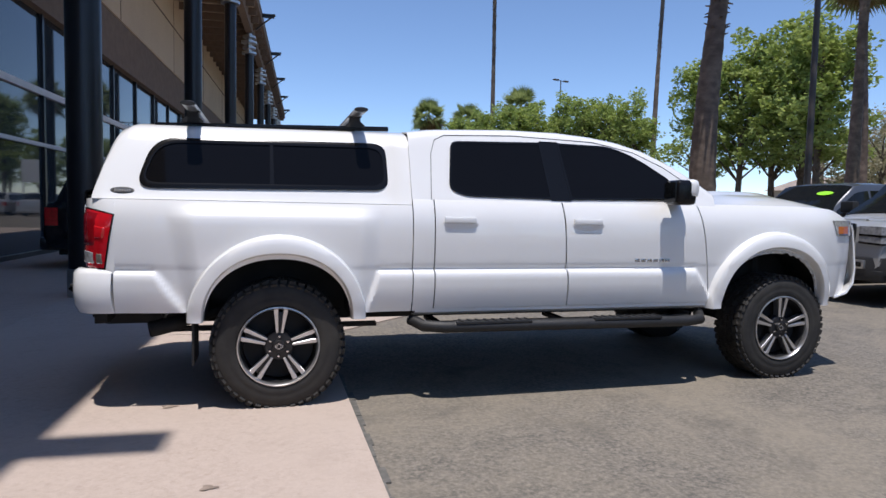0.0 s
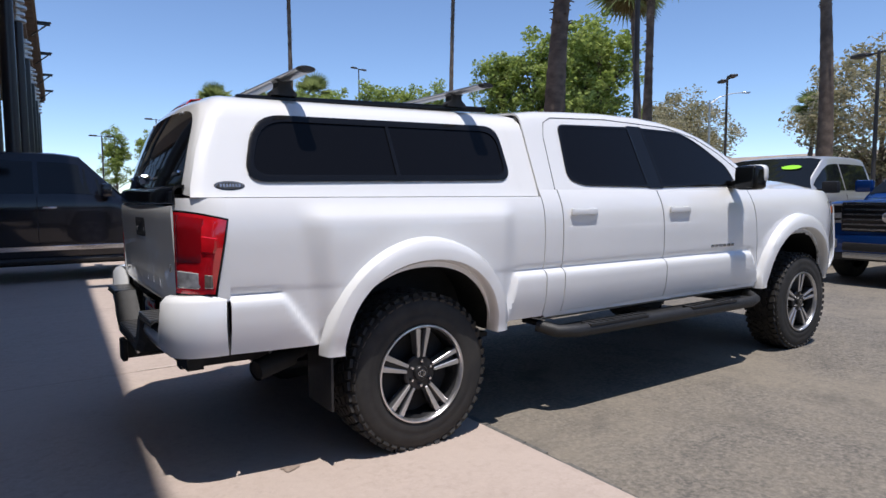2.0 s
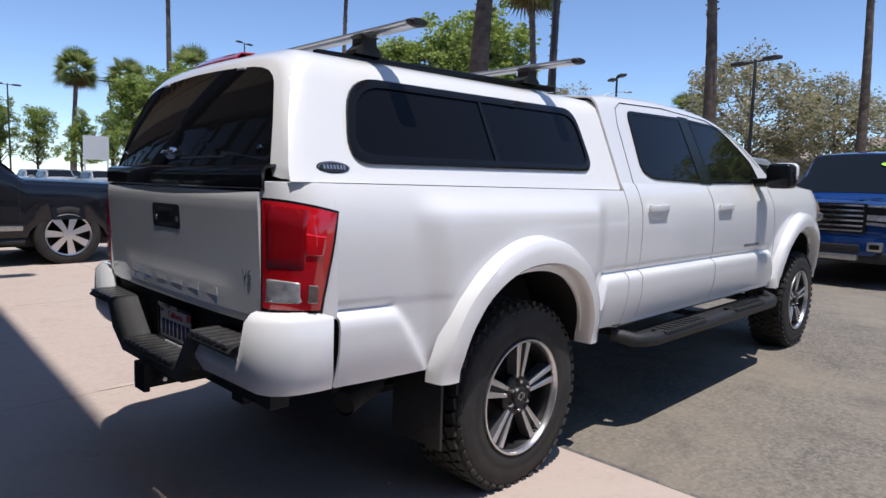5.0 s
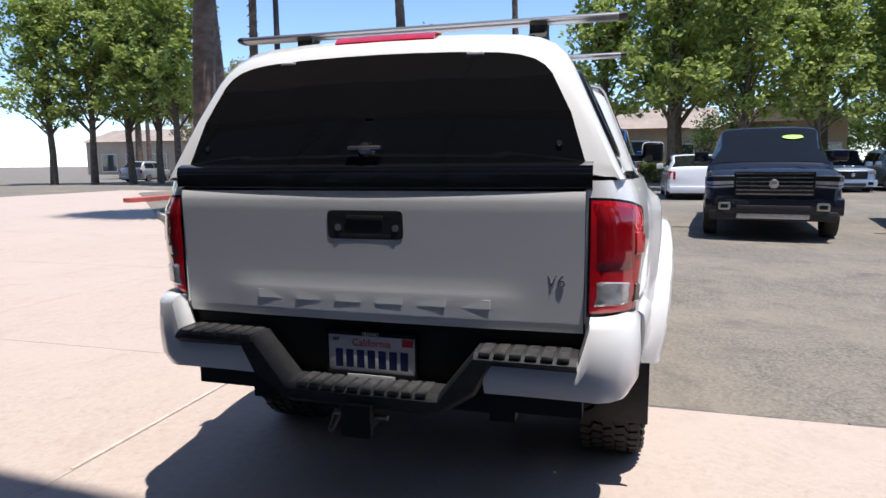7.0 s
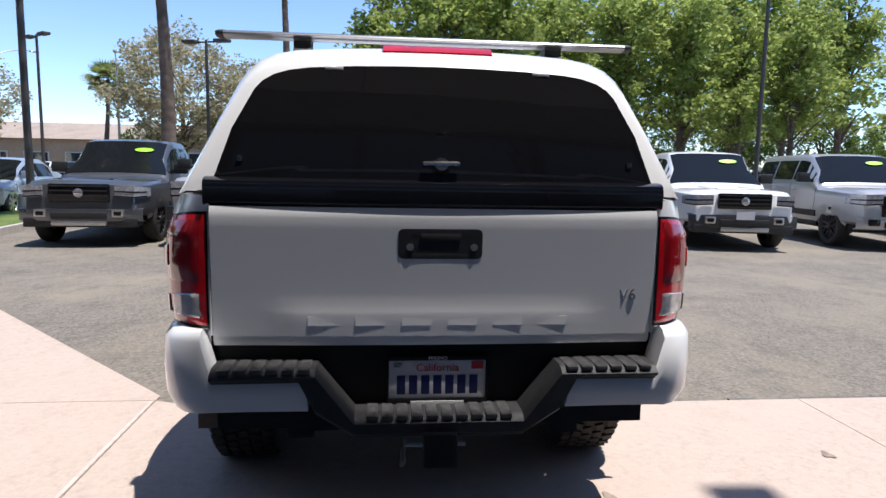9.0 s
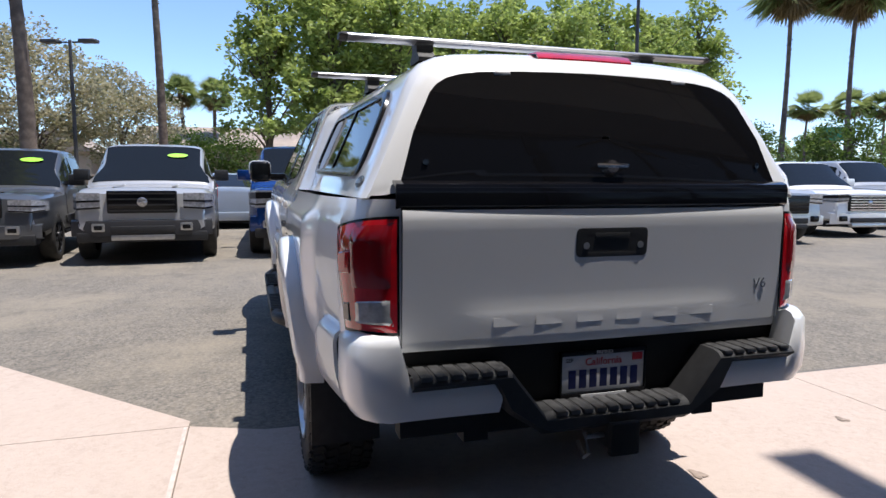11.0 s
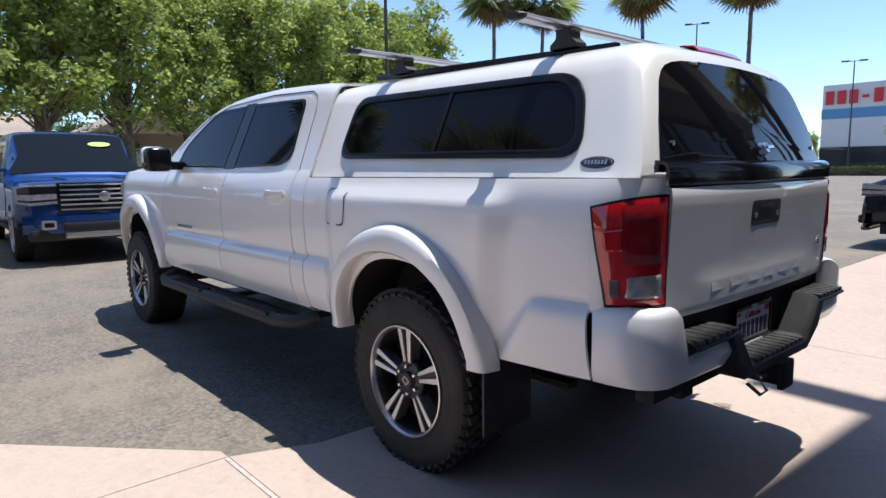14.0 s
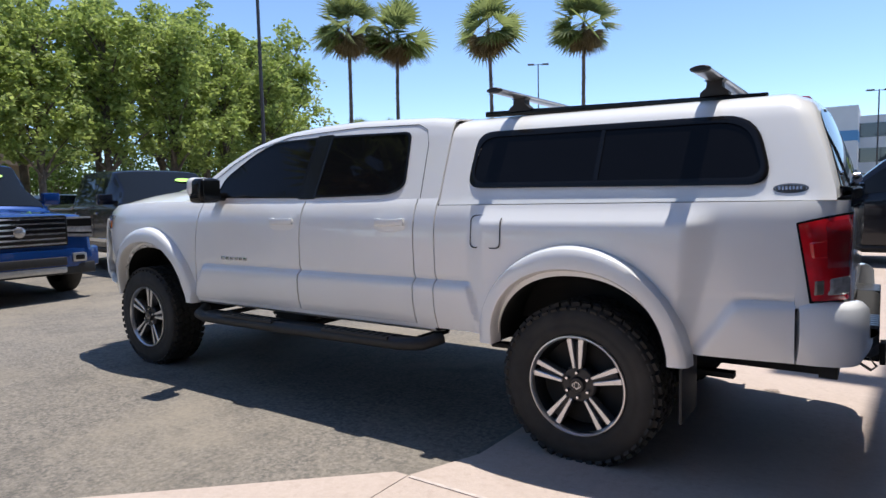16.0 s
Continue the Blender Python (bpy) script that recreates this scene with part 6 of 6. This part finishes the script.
def house(label, x0, x1, y0, y1, eave, ridge, along, windows, wall=STUCCO_TAN, awning=False):
    h = thing("building", label, "building", "far buildings")
    part("wall", boxed(x0, x1, y0, y1, 0, eave), wall, h, smooth=0)
    part("roof", gable(bmesh.new(), x0, x1, y0, y1, eave, ridge, along), ROOF_TILE, h, smooth=0)
    for y, w, z0, z1 in windows:
        fr = part("window", boxed(x0 - 0.12, x0 - 0.02, y - w / 2 - 0.12, y + w / 2 + 0.12, z0 - 0.12, z1 + 0.12), WALL_WHITE, h, smooth=0)
        part("pane", boxed(x0 - 0.15, x0 - 0.05, y - w / 2, y + w / 2, z0, z1), SHOPGLASS, fr, smooth=0)
    return h


house("low tan shop building with tiled hip roof", 66, 82, 20, 44, 3.9, 6.0, "y", [(23 + 4 * i, 2.2, 0.4, 2.5) for i in range(6)])
house("tan shop building with gabled entrance", 63, 75, 15, 21, 3.8, 5.8, "x", [(18, 2.2, 0.4, 2.6)])
house("long tan shop building behind the palms", 72, 84, 46, 74, 4.6, 6.6, "y", [(49 + 4.2 * i, 2.4, 0.5, 2.8) for i in range(6)])
house("pale building with low roof behind trees", 62, 72, -9, 11, 4.3, 6.6, "y", [(-6 + 4 * i, 2, 0.6, 2.8) for i in range(4)])
house("tan house with arched gable window and tiled roof", 40.5, 50, -13.5, -7.5, 3.6, 5.3, "x", [(-10.5, 2.4, 0.6, 2.6), (-12.6, 1.0, 0.8, 2.2)])
house("tan house with white framed window behind the trees", 44, 54, -4.5, 2.6, 3.5, 5.0, "y", [(-1.0, 2.6, 0.6, 2.6)])
house("small tan building with brown roof across the road", 33, 40, -96, -86, 3.4, 5.4, "y", [(-93, 2, 0.6, 2.4)])


def store():
    h = thing("building", "white warehouse with red lettering bars and blue stripe", "building", "far buildings", at(0, -101, 0))
    part("wall", boxed(2, 31.5, -20, 0, 0, 12.4), WALL_WHITE, h, smooth=0)
    part("stripe", boxed(1.95, 31.55, -20.05, 0.06, 7.6, 9.0), SIGN_BLUE, h, smooth=0)
    part("base_band", boxed(1.95, 31.55, -20.05, 0.08, 0, 3.6), SHOPGLASS, h, smooth=0)
    for q in range(8):
        if q == 3:
            part("sign_bar", boxed(30.2 - q * 1.5, 31.0 - q * 1.5, 0.08, 0.22, 10.3, 10.7), SIGN_RED, h, smooth=0)
        else:
            part("sign_bar", boxed(30.0 - q * 1.5, 31.1 - q * 1.5, 0.08, 0.22, 9.6, 11.5, bevel=0.05), SIGN_RED, h, smooth=0)
    return h


store()
h = thing("building", "grey-blue office block with dark window bands", "building", "far buildings", at(-18, -108, 0))
part("wall", boxed(-8, 26, -20, 0, 0, 11.5), WALL_WHITE, h, smooth=0)
for q in range(3):
    part("window_band", boxed(-8.05, 26.05, -20.05, 0.08, 1.2 + 3.6 * q, 3.2 + 3.6 * q), SHOPGLASS, h, smooth=0)

# ---- grass island ----
bm = bmesh.new()
isl = rounded([(6.7, 6.6), (22, 8.6), (24, 13.5), (10.4, 10.6)], [0.9, 0.8, 1.0, 0.9], 8)
f = flat(bm, [(x, y, 0.15) for x, y in isl])
r = bmesh.ops.extrude_face_region(bm, geom=[f])
bmesh.ops.translate(bm, vec=(0, 0, -0.15), verts=[v for v in r["geom"] if isinstance(v, bmesh.types.BMVert)])
bmesh.ops.recalc_face_normals(bm, faces=bm.faces[:])
tagged(part("kerb", bm, KERB, smooth=0), "pale concrete kerb round the grass island", "kerb", kind="structure")
bm = bmesh.new()
flat(bm, [(x, y, 0.156) for x, y in shrink(isl, 0.16)])
tagged(part("grass", bm, GRASS, smooth=0), "short green lawn on the kerbed island", "grass", kind="stuff")


# ---- marks and small things outdoors ----
def blot(name, label, x, y, z, rx, ry, mat, seed, kind="structure"):
    """A thin irregular mark on the ground."""
    rng = random.Random(seed)
    n = 26
    pts = []
    for i in range(n):
        t = 2 * math.pi * i / n
        k = 0.8 + 0.2 * math.sin(3 * t + seed) + rng.uniform(-0.12, 0.12)
        pts.append((x + rx * k * math.cos(t), y + ry * k * math.sin(t), z))
    bm = bmesh.new()
    flat(bm, pts)
    tagged(part(name, bm, mat, smooth=0), label, "stain", kind=kind)


STAIN = material("oil_stain", (0.30, 0.235, 0.19), 0.8, vary=0.25, scale=25)
STAIN_DARK = material("tar_stain", (0.125, 0.118, 0.106), 0.8, vary=0.3, scale=25)
blot("oil_stain", "faint brown oil stain on the pale concrete", -0.616, -0.737, 0.0165, 0.05, 0.035, STAIN, 1)
blot("oil_stain", "small brown drip stain on the concrete slab", -0.30, -1.9, 0.0165, 0.04, 0.03, STAIN, 2)
bm = boxed(-0.9, 0.56, 1.405, 1.424, 0.006, 0.0165)
tagged(part("painted_line", bm, LINE_WHITE, smooth=0), "thin pale line along the slab joint", "line", kind="structure")
bm = bmesh.new()
rng = random.Random(9)
for i in range(60):
    y0 = -8 + 9.0 * i / 60
    bx = 0.405 + 0.02 * rng.random()
    box(bm, bx, bx + 0.02 + 0.03 * rng.random(), y0, y0 + 0.16, 0.0, 0.006 + 0.004 * rng.random())
tagged(part("joint_grit", bm, STAIN_DARK, smooth=0), "dark gritty joint between apron and asphalt", "joint", kind="stuff")


def leafy_box(name, label, x0, x1, y0, y1, h, count, seed):
    """A clipped hedge: a dark core and a skin of small leaves."""
    rng = random.Random(seed)
    t = thing(name, label, "hedge")
    part("core", boxed(x0 + 0.1, x1 - 0.1, y0 + 0.1, y1 - 0.1, 0, h - 0.1), BARK, t, smooth=0)
    verts, faces = [], []
    for _ in range(count):
        p = Vector((rng.uniform(x0, x1), rng.uniform(y0, y1), rng.uniform(0.05, h)))
        f = rng.randrange(3)
        if f == 0:
            p.x = x0 + rng.uniform(-0.05, 0.1)
        elif f == 1:
            p.z = h + rng.uniform(-0.1, 0.06)
        else:
            p.y = rng.choice((y0, y1)) + rng.uniform(-0.05, 0.05)
        a = Vector((rng.gauss(0, 1), rng.gauss(0, 1), rng.gauss(0, 1))).normalized() * 0.12
        b = a.cross(Vector((rng.gauss(0, 1), rng.gauss(0, 1), rng.gauss(0, 1)))).normalized() * 0.07
        k = len(verts)
        verts += [tuple(p - a), tuple(p + b), tuple(p + a), tuple(p - b)]
        faces.append((k, k + 1, k + 2, k + 3))
    me = bpy.data.meshes.new("leaves")
    me.from_pydata(verts, [], faces)
    me.materials.append(HEDGE)
    o = new("leaves", me)
    o.parent = t


leafy_box("hedge", "clipped green hedge before the low shops", 50, 51.5, 19, 40, 1.0, 5000, 3)
leafy_box("hedge", "long green hedge behind the far cars", 36, 37.2, -22, 4, 1.1, 6000, 4)
leafy_box("hedge", "low green hedge by the warehouse road", 8, 34, -72, -70.8, 0.9, 5000, 5)
sign = thing("signboard", "white two-post signboard by the far car rows", "sign", m=at(15.5, 57, 0))
part("board", boxed(-1.0, 1.0, -0.05, 0.05, 2.6, 4.6), WALL_WHITE, sign, smooth=0)
for dx in (-0.9, 0.9):
    part("post", boxed(dx - 0.06, dx + 0.06, -0.05, 0.05, 0, 2.6), WALL_WHITE, sign, smooth=0)
sign = thing("street_sign", "green street name sign on a tall pole", "sign", m=at(55, -64, -40))
part("board", boxed(-0.05, 0.05, -1.6, 1.6, 6.0, 7.6), SIGN_GREEN, sign, smooth=0)
bm = bmesh.new()
tube(bm, [(0, -1.8, 0), (0, -1.8, 8.5)], [0.13, 0.09], 8)
part("post", bm, POLE, sign)
bm = bmesh.new()
pts = rounded([(15, 15.2), (40, 17.5), (40, 18.1), (15, 15.8)], 0.2, 3)
f = flat(bm, [(x, y, 0.15) for x, y in pts])
r = bmesh.ops.extrude_face_region(bm, geom=[f])
bmesh.ops.translate(bm, vec=(0, 0, -0.15), verts=[v for v in r["geom"] if isinstance(v, bmesh.types.BMVert)])
bmesh.ops.recalc_face_normals(bm, faces=bm.faces[:])
tagged(part("kerb", bm, KERB_RED, smooth=0), "red painted kerb along the entrance drive", "kerb", kind="structure")


def street_light(x, y, h, turn):
    """A tall street light with one long curved arm."""
    t = thing("street_lamp", "pale tall street lamp with one long curved arm", "street lamp", "lamp posts", at(x, y, turn))
    bm = bmesh.new()
    tube(bm, [(0, 0, 0), (0, 0, h)], [0.12, 0.08], 8)
    tube(bm, [(0, 0, h - 0.3), (0.8, 0, h + 0.25), (1.8, 0, h + 0.55), (2.9, 0, h + 0.65)], [0.05, 0.045, 0.04, 0.035], 6)
    part("pole", bm, STEEL, t)
    part("lamp_head", boxed(2.7, 3.4, -0.12, 0.12, h + 0.58, h + 0.7, bevel=0.03, seg=1), STEEL, t)


street_light(46, 27.5, 9.0, -30)
street_light(58, 21, 8.0, -40)
street_light(47, 19.5, 8.5, 200)
